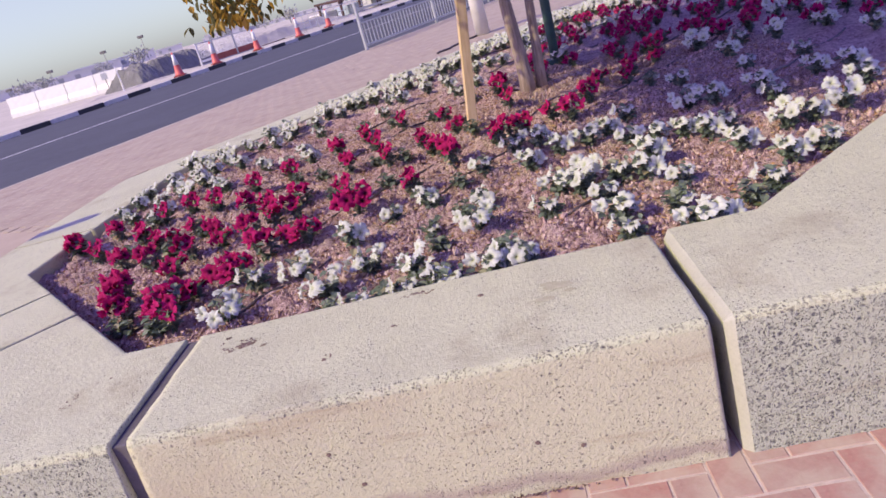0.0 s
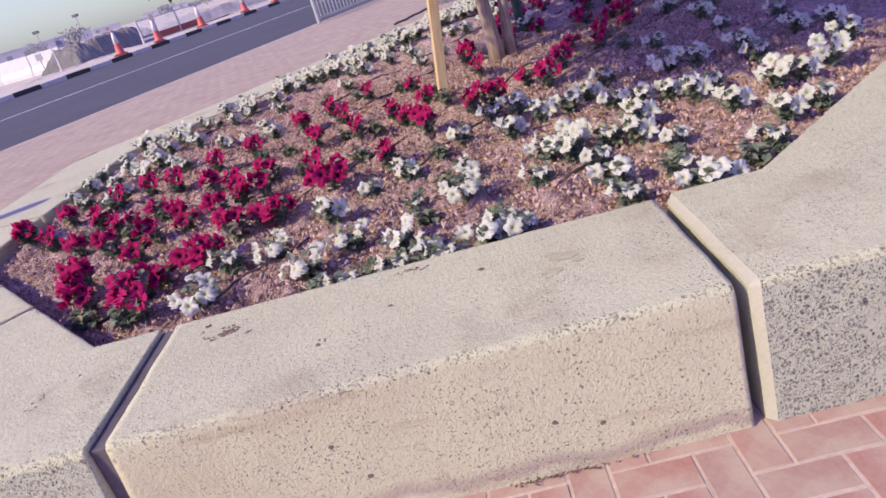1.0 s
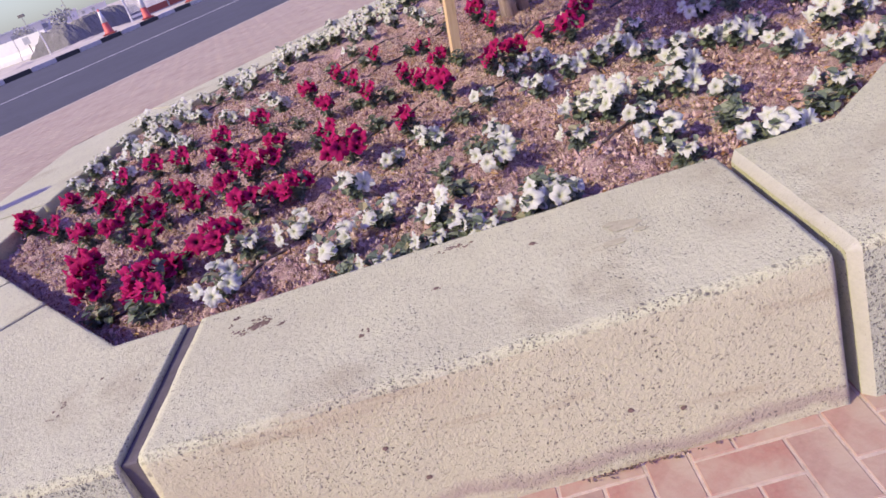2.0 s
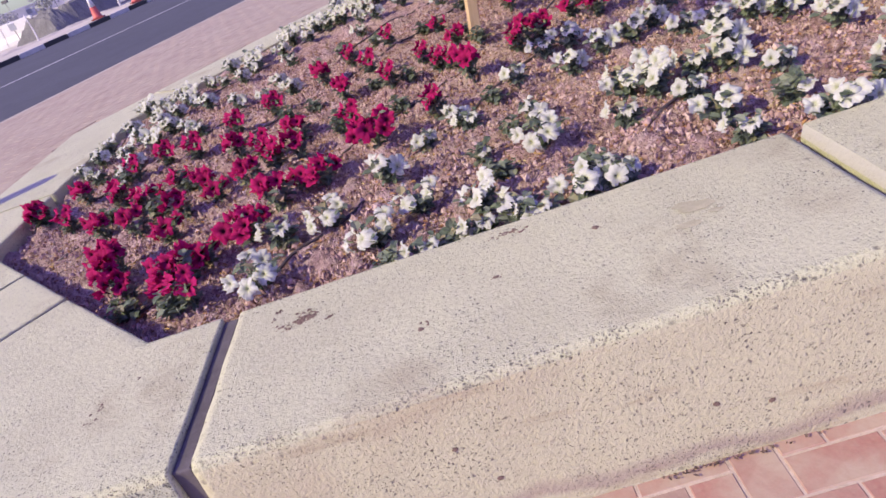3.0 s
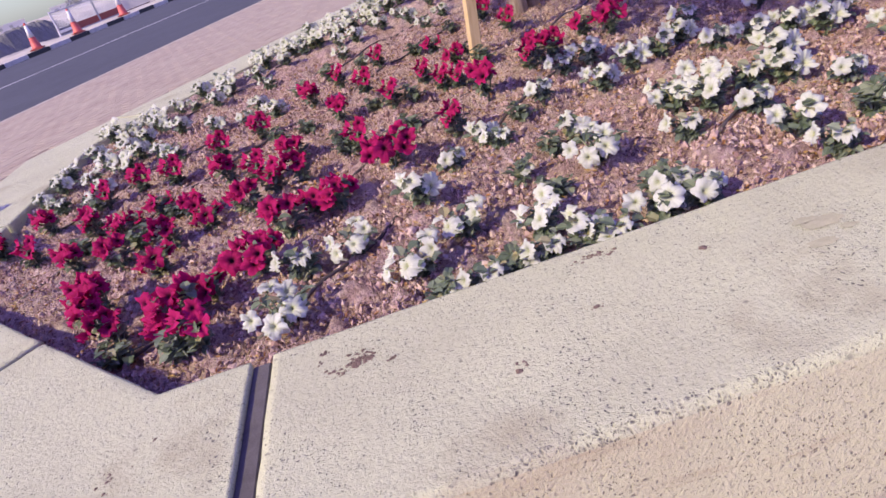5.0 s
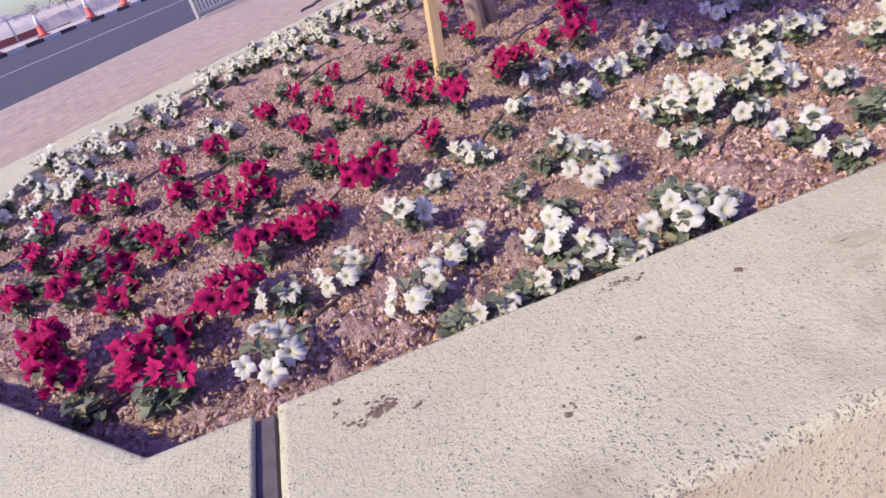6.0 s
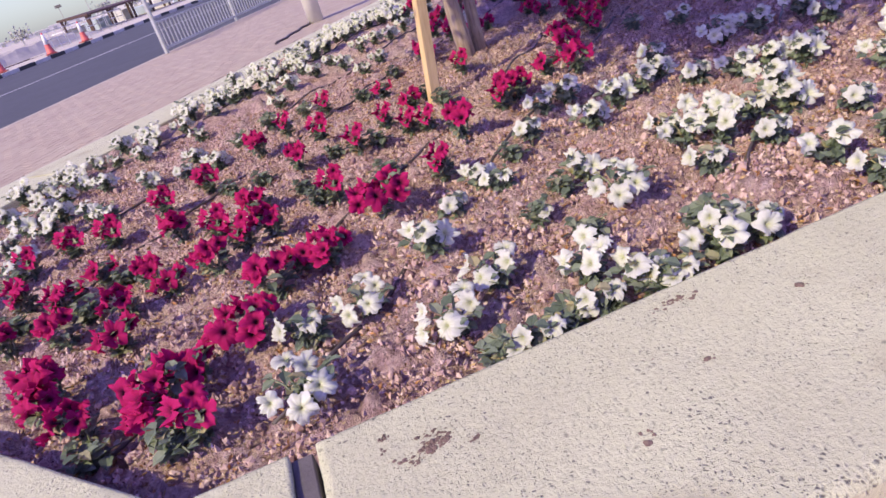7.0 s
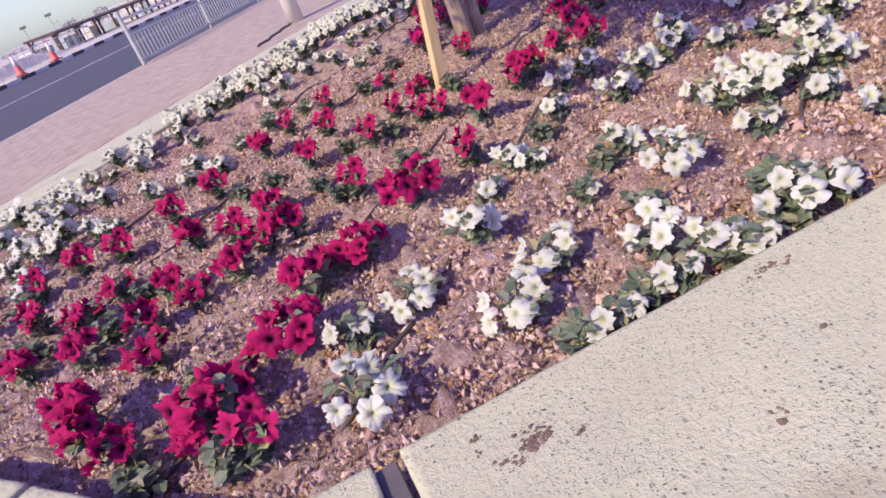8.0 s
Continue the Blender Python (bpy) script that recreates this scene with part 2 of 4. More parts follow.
M_LEAF = leaf_material("petunia_leaf", [(0.0, (0.12, 0.165, 0.12)), (0.6, (0.195, 0.245, 0.18)), (0.9, (0.28, 0.315, 0.23)), (1.0, (0.46, 0.40, 0.22))])
M_TREE_LEAF = leaf_material("yellowing_tree_leaf", [(0.0, (0.07, 0.09, 0.03)), (0.45, (0.16, 0.13, 0.03)), (0.7, (0.45, 0.26, 0.03)), (1.0, (0.50, 0.33, 0.06))])


# ---- mesh helpers ----
def part(name, bm, material, parent=None, label=""):
    me = bpy.data.meshes.new(name)
    bm.to_mesh(me)
    bm.free()
    for m in (material if isinstance(material, (list, tuple)) else [material]):
        me.materials.append(m)
    ob = new(name, me)
    ob.parent = parent
    return tagged(ob, label)


def empty(name, m, label, category, group="", kind=""):
    ob = new(name)
    ob.matrix_world = m
    ob.empty_display_size = 0.1
    return tagged(ob, label, category, group, kind)


def smooth(ob, on=True):
    ob.data.polygons.foreach_set("use_smooth", [on] * len(ob.data.polygons))
    return ob


def box(bm, size, m=Matrix(), bevel=0.0, segments=1):
    r = bmesh.ops.create_cube(bm, size=1.0, matrix=m @ Matrix.Diagonal((*size, 1)))
    if bevel:
        es = list({e for v in r["verts"] for e in v.link_edges})
        bmesh.ops.bevel(bm, geom=es, offset=bevel, segments=segments, affect="EDGES", profile=0.6)
    return bm


def tube(bm, points, radii, sides=10):
    """A tapered tube along points."""
    rings = []
    for i, p in enumerate(points):
        a, b2 = Vector(points[max(i - 1, 0)]), Vector(points[min(i + 1, len(points) - 1)])
        q = (b2 - a).normalized().to_track_quat("Z", "Y")
        r = radii[i] if isinstance(radii, (list, tuple)) else radii
        rings.append([bm.verts.new(Vector(p) + q @ Vector((r * math.cos(k * math.tau / sides), r * math.sin(k * math.tau / sides), 0))) for k in range(sides)])
    for a, b2 in zip(rings, rings[1:]):
        for k in range(sides):
            bm.faces.new((a[k], a[(k + 1) % sides], b2[(k + 1) % sides], b2[k]))
    bm.faces.new(rings[0][::-1])
    bm.faces.new(rings[-1])
    return bm


def raw(name, verts, faces, material):
    me = bpy.data.meshes.new(name)
    me.from_pydata(verts, [], faces)
    me.materials.append(material)
    me.update()
    return new(name, me)


def at(x, y, z, turn=0.0):
    return Matrix.Translation((x, y, z)) @ Matrix.Rotation(turn, 4, "Z")


# ---- the plan ----
TOP, SOIL, WALK_Z, ROAD_Z = 0.394, 0.307, 0.33, 0.20
WIDTH = 0.60
RING = [Vector(p) for p in ((5.0, 5.95), (0.83, 2.297), (-1.385, 2.297), (-2.67, 3.66), (-2.65, 5.78), (5.0, 13.98))]
KERB0, KERB_DIR = Vector((-5.5, 8.7)), Vector((0.5, 0.866))          # near edge of the road
FAR0, FAR_DIR = Vector((-13.41, 20.68)), Vector((0.375, 0.927))        # far edge of the road
FAR_N = Vector((-0.927, 0.375))


def left(d):
    return Vector((-d.y, d.x))


def inside(x, y, margin=0.0):
    for i in range(6):
        p, q = RING[i], RING[(i + 1) % 6]
        d = (q - p).normalized()
        if (Vector((x, y)) - p).dot(left(d)) > margin:
            return False
    return True


def far_point(s, off, z=0.0):
    p = FAR0 + FAR_DIR * s + FAR_N * off
    return Vector((p.x, p.y, z))


def ground_height(x, y):
    """Paving level: low on the near side of the planter, higher towards the road."""
    k = min(1.0, max(0.0, (y - 1.9 - 0.15 * max(0, x)) / 2.2))
    return WALK_Z * k * k * (3 - 2 * k)


# ground sheet to the horizon
xs = [-3000, -400, -120, -60, -30, -15, -8, -4, 0, 4, 8, 15, 30, 60, 120, 400, 3000]
ys = [-3000, -400, -60, -10, 0, 2, 6, 10, 16, 24, 40, 80, 200, 600, 3000]
verts = [(x, y, -0.08 if y <= 2 else 0.0 if y <= 6 else 0.12) for y in ys for x in xs]
n = len(xs)
faces = [(j * n + i, j * n + i + 1, (j + 1) * n + i + 1, (j + 1) * n + i) for j in range(len(ys) - 1) for i in range(n - 1)]
tagged(raw("ground", verts, faces, M_SAND), "pale dusty sandy ground reaching to the horizon", "ground", kind="structure")

# paving bed under the pavers, as far as the road
bm = bmesh.new()
gx = [-40, -20, -12, -8, -6, -5, -4.2] + [-3.6 + 0.29 * k for k in range(34)] + [7, 9, 16, 40]
gy = [-8, -2, 0, 1] + [1.3 + 0.29 * k for k in range(47)] + [15.5, 20, 30, 45]


def edge_x(y):
    return KERB0.x + (y - KERB0.y) * KERB_DIR.x / KERB_DIR.y


grid = [[bm.verts.new((max(x, edge_x(y)) if y > 0 else x, y, ground_height(x, y) - 0.0022)) for x in gx] for y in gy]
for r0, r1 in zip(grid, grid[1:]):
    for i in range(len(gx) - 1):
        if all(inside(v.co.x, v.co.y, 0.44) for v in (r0[i], r0[i + 1], r1[i], r1[i + 1])):
            continue
        if (r0[i].co - r0[i + 1].co).length > 1e-4 or (r1[i].co - r1[i + 1].co).length > 1e-4:
            try:
                bm.faces.new((r0[i], r0[i + 1], r1[i + 1], r1[i]))
            except ValueError:
                pass
bmesh.ops.remove_doubles(bm, verts=bm.verts, dist=1e-4)
for f in bm.faces:
    f.material_index = 1 if f.calc_center_median().y > 4.6 else 0
pavement = tagged(part("pavement", bm, [M_JOINT, M_JOINT_FAR]), "pink and red block paving with sandy joints", "pavement", kind="structure")

# road, its white line and kerbs
bm = bmesh.new()
near0, near1 = KERB0 - KERB_DIR * 40, KERB0 + KERB_DIR * 90
far0, far1 = FAR0 - FAR_DIR * 45, FAR0 + FAR_DIR * 90
bm.faces.new([bm.verts.new((p.x, p.y, ROAD_Z)) for p in (near0, near1, far1, far0)])
road = tagged(part("road", bm, M_ASPHALT), "grey asphalt road with one worn white line", "road", kind="structure")
bm = bmesh.new()
line_dir = Vector((0.447, 0.894))
a, b2 = Vector((-9.0, 15.5)) - line_dir * 30, Vector((-9.0, 15.5)) + line_dir * 80
side = Vector((0.894, -0.447)) * 0.07
bm.faces.new([bm.verts.new((p.x, p.y, ROAD_Z + 0.004)) for p in (a - side, a + side, b2 + side, b2 - side)])
part("road_line", bm, M_LINE, road, "worn white painted line")
kerb = empty("near_kerb", at(0, 0, 0), "low pale concrete kerb along the road", "kerb", kind="structure")
bm = bmesh.new()
turn = math.atan2(KERB_DIR.y, KERB_DIR.x)
mid = KERB0 + KERB_DIR * 20 + Vector((-0.866, 0.5)) * 0.06
box(bm, (110, 0.12, 0.2), at(mid.x, mid.y, WALK_Z - 0.105, turn), 0.015, 2)
part("kerb_stone", bm, M_SAND, kerb)


# ---- planter ring of precast blocks ----
def ring_outline(i, s0, s1):
    """Inner and outer points of the ring from s0 on side i to s1; s1 past the side's end goes round the corner."""
    n = len(RING)
    p, q, r = RING[i], RING[(i + 1) % n], RING[(i + 2) % n]
    d, d2 = (q - p).normalized(), (r - q).normalized()
    length = (q - p).length
    inner = [p + d * s0]
    outer = [p + d * s0 + left(d) * WIDTH]
    if s1 > length:
        k = left(d) + left(d2)
        inner.append(q.copy())
        outer.append(q + k * (2 * WIDTH / k.length_squared))
        inner.append(q + d2 * (s1 - length))
        outer.append(q + d2 * (s1 - length) + left(d2) * WIDTH)
    else:
        inner.append(p + d * s1)
        outer.append(p + d * s1 + left(d) * WIDTH)
    return inner, outer


def planter_block(i, s0, s1, top_mat, face_mat, label, seed, chamfer=0.0):
    inner, outer = ring_outline(i, s0, s1)
    c = sum(inner + outer, Vector((0, 0))) / (2 * len(inner))
    bm = bmesh.new()
    low = -0.12
    cols = len(inner)
    t_in = [bm.verts.new((p.x - c.x, p.y - c.y, TOP)) for p in inner]
    t_out = [bm.verts.new((p.x - c.x, p.y - c.y, TOP)) for p in outer]
    spread = [(o - p).normalized() * 0.045 for p, o in zip(inner, outer)]
    b_in = [bm.verts.new((p.x - c.x, p.y - c.y, low)) for p in inner]
    b_out = [bm.verts.new((p.x + s.x - c.x, p.y + s.y - c.y, low)) for p, s in zip(outer, spread)]
    for k in range(cols - 1):
        bm.faces.new((t_in[k], t_in[k + 1], t_out[k + 1], t_out[k]))
        bm.faces.new((t_out[k], t_out[k + 1], b_out[k + 1], b_out[k])).material_index = 1
        bm.faces.new((t_in[k + 1], t_in[k], b_in[k], b_in[k + 1]))
        bm.faces.new((b_in[k], b_out[k], b_out[k + 1], b_in[k + 1]))
    bm.faces.new((t_in[0], t_out[0], b_out[0], b_in[0]))
    bm.faces.new((t_in[-1], b_in[-1], b_out[-1], t_out[-1]))
    bmesh.ops.recalc_face_normals(bm, faces=bm.faces)
    front = {(t_out[k], t_out[k + 1]) for k in range(cols - 1)}
    big = [e for e in bm.edges if (e.verts[0], e.verts[1]) in front or (e.verts[1], e.verts[0]) in front]
    rest = [e for e in bm.edges if e not in big and e.calc_face_angle(0) > 0.5 and max(v.co.z for v in e.verts) > 0.3]
    worn = bmesh.ops.bevel(bm, geom=big, offset=0.02, segments=3, affect="EDGES", profile=0.5, clamp_overlap=True)
    for f in worn["faces"]:
        f.material_index = 2
    rest = [e for e in rest if e.is_valid]
    if chamfer:
        d = (inner[-1] - inner[-2]).normalized()
        far = max(v.co.x * d.x + v.co.y * d.y for v in bm.verts)
        end = [e for e in bm.edges if e.calc_face_angle(0) > 0.3 and all(v.co.x * d.x + v.co.y * d.y > far - 0.004 for v in e.verts) and max(v.co.z for v in e.verts) > 0.3]
        cut = bmesh.ops.bevel(bm, geom=end, offset=chamfer, segments=1, affect="EDGES", clamp_overlap=True)
        for f in cut["faces"]:
            f.material_index = 3
        rest = [e for e in rest if e.is_valid and e not in end]
    bmesh.ops.bevel(bm, geom=rest, offset=0.013, segments=2, affect="EDGES", profile=0.5, clamp_overlap=True)
    # cut fine and roughen, so that the edges are worn
    for axis, span in ((Vector((1, 0, 0)), 3.2), (Vector((0, 1, 0)), 2.2), (Vector((0, 0, 1)), 0.5)):
        steps = int(span / 0.035) if seed is not None else 0
        for k in range(-steps, steps + 1):
            if steps:
                bmesh.ops.bisect_plane(bm, geom=bm.verts[:] + bm.edges[:] + bm.faces[:], plane_co=axis * (k * 0.035 + 0.004), plane_no=axis, dist=1e-5)
    if seed is not None:
        for v in bm.verts:
            w = v.co + Vector((c.x, c.y, 0))
            v.co += noise.noise_vector(w * 9 + Vector((seed, 0, 0))) * 0.0022 + noise.noise_vector(w * 34) * 0.0013
    ob = part("planter_block", bm, [top_mat, face_mat, M_ARRIS, M_CHAMFER])
    ob.location = (c.x, c.y, 0)
    smooth(ob, seed is not None and not chamfer)
    return tagged(ob, label, "planter block", "blocks of the planter wall")


lens_of = [(RING[(i + 1) % 6] - RING[i]).length for i in range(6)]
PALE = "pale washed concrete block of a low planter wall"
planter_block(0, lens_of[0] - 1.55, lens_of[0] + 0.83 - 0.518, M_CONC, M_CONC_DARK, "angled concrete planter block with dark exposed aggregate on its face", 3, 0.03)
planter_block(1, 0.83 - 0.48, 0.83 + 1.092, M_CONC, M_FACE, "long concrete planter block with a sand-stained face and bird droppings", 5)
planter_block(1, 0.83 + 1.148, lens_of[1] + 0.695, M_CONC, M_CONC_DARK, "angled concrete planter block with scattered leaf crumbs", 7)
planter_block(2, 0.725, 1.235, M_CONC, M_CONC, PALE, 9)
planter_block(2, 1.262, lens_of[2] + 0.7, M_CONC, M_CONC, PALE, None)
planter_block(3, 0.73, lens_of[3] + 0.5, M_CONC, M_CONC, PALE, None)
s = 0.53
while s < lens_of[4] - 1.5:
    planter_block(4, s, s + 1.5, M_CONC, M_CONC, PALE, None)
    s += 1.53
planter_block(4, s, lens_of[4] + 0.6, M_CONC, M_CONC, PALE, None)
s = 0.63
while s < lens_of[5] - 1.6:
    planter_block(5, s, s + 1.5, M_CONC, M_CONC, PALE, None)
    s += 1.53
planter_block(5, s, lens_of[5] + 0.55, M_CONC, M_CONC, PALE, None)
for s in (0.58, 2.05, 3.2):
    planter_block(0, s, s + (1.44, 1.12, 1.2)[(0.58, 2.05, 3.2).index(s)], M_CONC, M_CONC_DARK, PALE, None)

# grey joint board set back between the long block and the corner block
M_BOARD = plain("grey_joint_board", (0.115, 0.10, 0.115), 0.9, 0.0, 0.3, 25.0, 0.4)
bm = bmesh.new()
box(bm, (0.045, WIDTH - 0.026, TOP + 0.09), at(-1.1252, 2.297 - WIDTH / 2, (TOP - 0.118) / 2), 0.003, 1)
tagged(part("joint_board", bm, M_BOARD), "grey joint board set back between two concrete blocks", "joint board")

# pale concrete strip behind the far blocks
bm = bmesh.new()
d = (RING[5] - RING[4]).normalized()
p0, p1 = RING[4] + left(d) * (WIDTH + 0.05), RING[5] + left(d) * (WIDTH + 0.05)
w = left(d) * 0.28
pts = [p0, p1, p1 + w, p0 + w]
lower = [bm.verts.new((p.x, p.y, WALK_Z - 0.05)) for p in pts]
upper = [bm.verts.new((p.x, p.y, WALK_Z + 0.008)) for p in pts]
bm.faces.new(upper)
for k in range(4):
    bm.faces.new((lower[k], lower[(k + 1) % 4], upper[(k + 1) % 4], upper[k]))
bmesh.ops.recalc_face_normals(bm, faces=bm.faces)
tagged(part("edging_strip", bm, M_SAND), "pale concrete edging strip behind the planter", "edging", kind="structure")


# ---- soil of the bed ----
def soil_z(x, y):
    z = SOIL + min(0.05, max(-0.01, 0.018 * (x + 1.2) + 0.008 * (y - 2.6))) + 0.018 * noise.noise((x * 1.9, y * 1.9, 0.3)) + 0.034 * noise.noise((x * 5.5, y * 5.5, 4.0))
    edge = min(-(Vector((x, y)) - RING[i]).dot(left((RING[(i + 1) % 6] - RING[i]).normalized())) for i in range(3))
    z -= 0.04 * math.exp(-max(0.0, edge) / 0.14)
    back = min(-(Vector((x, y)) - RING[i]).dot(left((RING[(i + 1) % 6] - RING[i]).normalized())) for i in (3, 4))
    z += 0.03 * math.exp(-max(0.0, back) / 0.3)
    furrow = math.sin((x * 0.73 - y * 0.68) * math.tau / 0.42)
    return z + 0.006 * furrow


xs = [-2.8 + 0.022 * i for i in range(210)] + [1.85 + 0.09 * i for i in range(37)]
ys = [2.24 + 0.022 * i for i in range(110)] + [4.68 + 0.06 * i for i in range(160)]
n = len(xs)
verts = []
for y in ys:
    for x in xs:
        z = soil_z(x, y)
        if y < 8.0:
            z += 0.042 * noise.noise((x * 13, y * 13, 1.0)) + 0.045 * abs(noise.noise((x * 27, y * 27, 2.0))) - 0.012
        verts.append((x, y, z))
keep = [inside(v[0], v[1], 0.12) for v in verts]
faces = []
for j in range(len(ys) - 1):
    for i in range(n - 1):
        f = (j * n + i, j * n + i + 1, (j + 1) * n + i + 1, (j + 1) * n + i)
        if all(keep[k] for k in f):
            faces.append(f)
soil = smooth(raw("soil", verts, faces, M_SOIL))
tagged(soil, "dry sandy reddish-brown garden soil of the flower bed", "soil", kind="structure")


def scatter(name, count, shape, material, label, category, spot, seed):
    """Many small pieces joined into one object."""
    rng = random.Random(seed)
    verts, faces = [], []
    for _ in range(count):
        x, y = spot(rng)
        if not inside(x, y, -0.015):
            continue
        vs, fs = shape(rng)
        z = soil_z(x, y)
        k = len(verts)
        verts += [(x + v[0], y + v[1], z + v[2]) for v in vs]
        faces += [tuple(k + i for i in f) for f in fs]
    return tagged(raw(name, verts, faces, material), label, category, kind="stuff")


def near_spot(rng):
    return rng.uniform(-2.7, 2.0), 2.28 + 3.9 * rng.random() ** 1.4


OCT_V = [Vector(v) for v in ((1, 0, 0), (0, 1, 0), (-1, 0, 0), (0, -1, 0), (0, 0, 1), (0, 0, -1))]
OCT_F = [(0, 1, 4), (1, 2, 4), (2, 3, 4), (3, 0, 4), (1, 0, 5), (2, 1, 5), (3, 2, 5), (0, 3, 5)]


def clod(rng):
    r = 0.0024 + 0.0095 * rng.random() ** 3.6
    q = Euler((rng.uniform(0, 6), rng.uniform(0, 6), rng.uniform(0, 6))).to_matrix()
    st = Vector((rng.uniform(0.8, 1.6), rng.uniform(0.7, 1.2), rng.uniform(0.5, 0.9)))
    return [tuple(q @ Vector((v.x * st.x, v.y * st.y, v.z * st.z)) * (r * rng.uniform(0.7, 1.3)) + Vector((0, 0, r * 0.3 + 0.008))) for v in OCT_V], OCT_F


def crumb(rng):
    a, w = rng.uniform(0.004, 0.014), rng.uniform(0.002, 0.006)
    q = Euler((rng.uniform(-0.6, 0.6), rng.uniform(-0.6, 0.6), rng.uniform(0, 6.3))).to_matrix()
    vs = [Vector((-a, 0, 0)), Vector((0, -w, 0.003)), Vector((a, 0, 0.002)), Vector((0, w, 0.004)), Vector((0, 0, -0.003))]
    return [tuple(q @ v + Vector((0, 0, 0.012))) for v in vs], [(0, 1, 4), (1, 2, 4), (2, 3, 4), (3, 0, 4)]


scatter("soil_clods", 75000, clod, M_CLOD, "loose clods of dry reddish-brown soil", "soil clods", near_spot, 11)
ICO = bmesh.new()
bmesh.ops.create_icosphere(ICO, subdivisions=1, radius=1.0)
ICO_V = [v.co.copy() for v in ICO.verts]
ICO_F = [tuple(v.index for v in f.verts) for f in ICO.faces]
ICO.free()


def lump(rng):
    r = 0.006 + 0.013 * rng.random() ** 2.8
    q = Euler((rng.uniform(0, 6), rng.uniform(0, 6), rng.uniform(0, 6))).to_matrix()
    st = Vector((rng.uniform(0.8, 1.4), rng.uniform(0.7, 1.1), rng.uniform(0.5, 0.85))) * r
    return [tuple(q @ Vector((v.x * st.x, v.y * st.y, v.z * st.z)) * rng.uniform(0.72, 1.25) + Vector((0, 0, r * 0.3 + 0.006))) for v in ICO_V], ICO_F


scatter("soil_lumps", 1500, lump, M_CLOD, "larger dry lumps of reddish-brown soil", "soil lumps", near_spot, 13)
scatter("leaf_litter", 9000, crumb, M_LITTER, "dry orange and brown leaf crumbs on the soil", "leaf litter", near_spot, 12)


# ---- drip hoses along the planting rows ----
def drip_hose(x0, y0, length, seed):
    rng = random.Random(seed)
    pts = []
    for k in range(int(length / 0.08) + 1):
        s = k * 0.08
        x, y = x0 + 0.70 * s + 0.012 * math.sin(s * 3 + seed), y0 + 0.714 * s + 0.012 * math.cos(s * 2.3 + seed)
        if inside(x, y, -0.03):
            pts.append((x, y, soil_z(x, y) + 0.009 + 0.011 * math.sin(s * 4.1 + seed)))
    ob = smooth(part("drip_hose", tube(bmesh.new(), pts, 0.0065, 8), M_HOSE))
    tagged(ob, "thin black irrigation hose lying on the soil", "hose", "drip hoses of the bed")


for k, (x0, y0, ln) in enumerate(((0.27, 2.71, 3.0), (-1.2, 2.53, 5.0), (-1.62, 2.72, 6.5), (-2.3, 3.5, 7.0), (-2.5, 4.1, 7.0), (-2.5, 5.35, 6.5))):
    drip_hose(x0, y0, ln, k)


# ---- petunias ----
def flower_mesh(name, material, rng, droop=0.0):
    """A five-lobed ruffled trumpet, one unit in radius, opening along +z."""
    bm = bmesh.new()
    layer = bm.verts.layers.float.new("petal")
    n = 35
    ph = rng.uniform(0, 6.28)
    jag = [rng.uniform(-1, 1) for _ in range(n)]
    lift = [rng.uniform(-0.25, 0.35) for _ in range(5)]
    rings = []
    for r, z, tag in ((0.06, -0.75, 0.0), (0.11, -0.28, 0.0), (0.30, -0.06, 0.3), (0.64, 0.06, 0.7), (0.88, 0.03, 0.9), (1.0, -0.05, 1.0)):
        ring = []
        for k in range(n):
            th = k * math.tau / n
            notch = abs(math.cos(2.5 * th)) ** 9
            lobe = 1 + (-0.26 * notch + 0.075 * jag[k] + 0.10 * math.sin(th + 2 * ph)) * r * r
            which = int((th + math.pi / 5) / (math.tau / 5)) % 5
            ruff = (0.15 * math.sin(15 * th + ph) + 0.20 * math.cos(2 * th + ph) + 0.13 * math.sin(3 * th - ph) + 0.16 * jag[(k * 7) % n] + lift[which] * (1 - notch)) * r * r
            v = bm.verts.new((r * lobe * math.cos(th), r * lobe * math.sin(th), z + ruff - droop * r * r * (0.5 + 0.5 * math.cos(th))))
            v[layer] = tag
            ring.append(v)
        rings.append(ring)
    for a, b2 in zip(rings, rings[1:]):
        for k in range(n):
            bm.faces.new((a[k], a[(k + 1) % n], b2[(k + 1) % n], b2[k]))
    bm.faces.new(rings[0][::-1])
    me = bpy.data.meshes.new(name)
    bm.to_mesh(me)
    bm.free()
    me.materials.append(material)
    me.polygons.foreach_set("use_smooth", [True] * len(me.polygons))
    return me


def add_leaf(bm, m, length, width):
    """A pointed oval leaf with a folded midrib."""
    co = [(0, 0, 0), (0.35, -0.5, 0.10), (0.35, 0, -0.02), (0.35, 0.5, 0.10), (0.72, -0.36, 0.06), (0.72, 0, -0.05), (0.72, 0.36, 0.06), (1.0, 0, -0.16)]
    v = [bm.verts.new(m @ Vector((x * length, y * width, z * length))) for x, y, z in co]
    for f in ((0, 1, 2), (0, 2, 3), (1, 4, 5, 2), (2, 5, 6, 3), (4, 7, 5), (5, 7, 6)):
        bm.faces.new([v[k] for k in f])


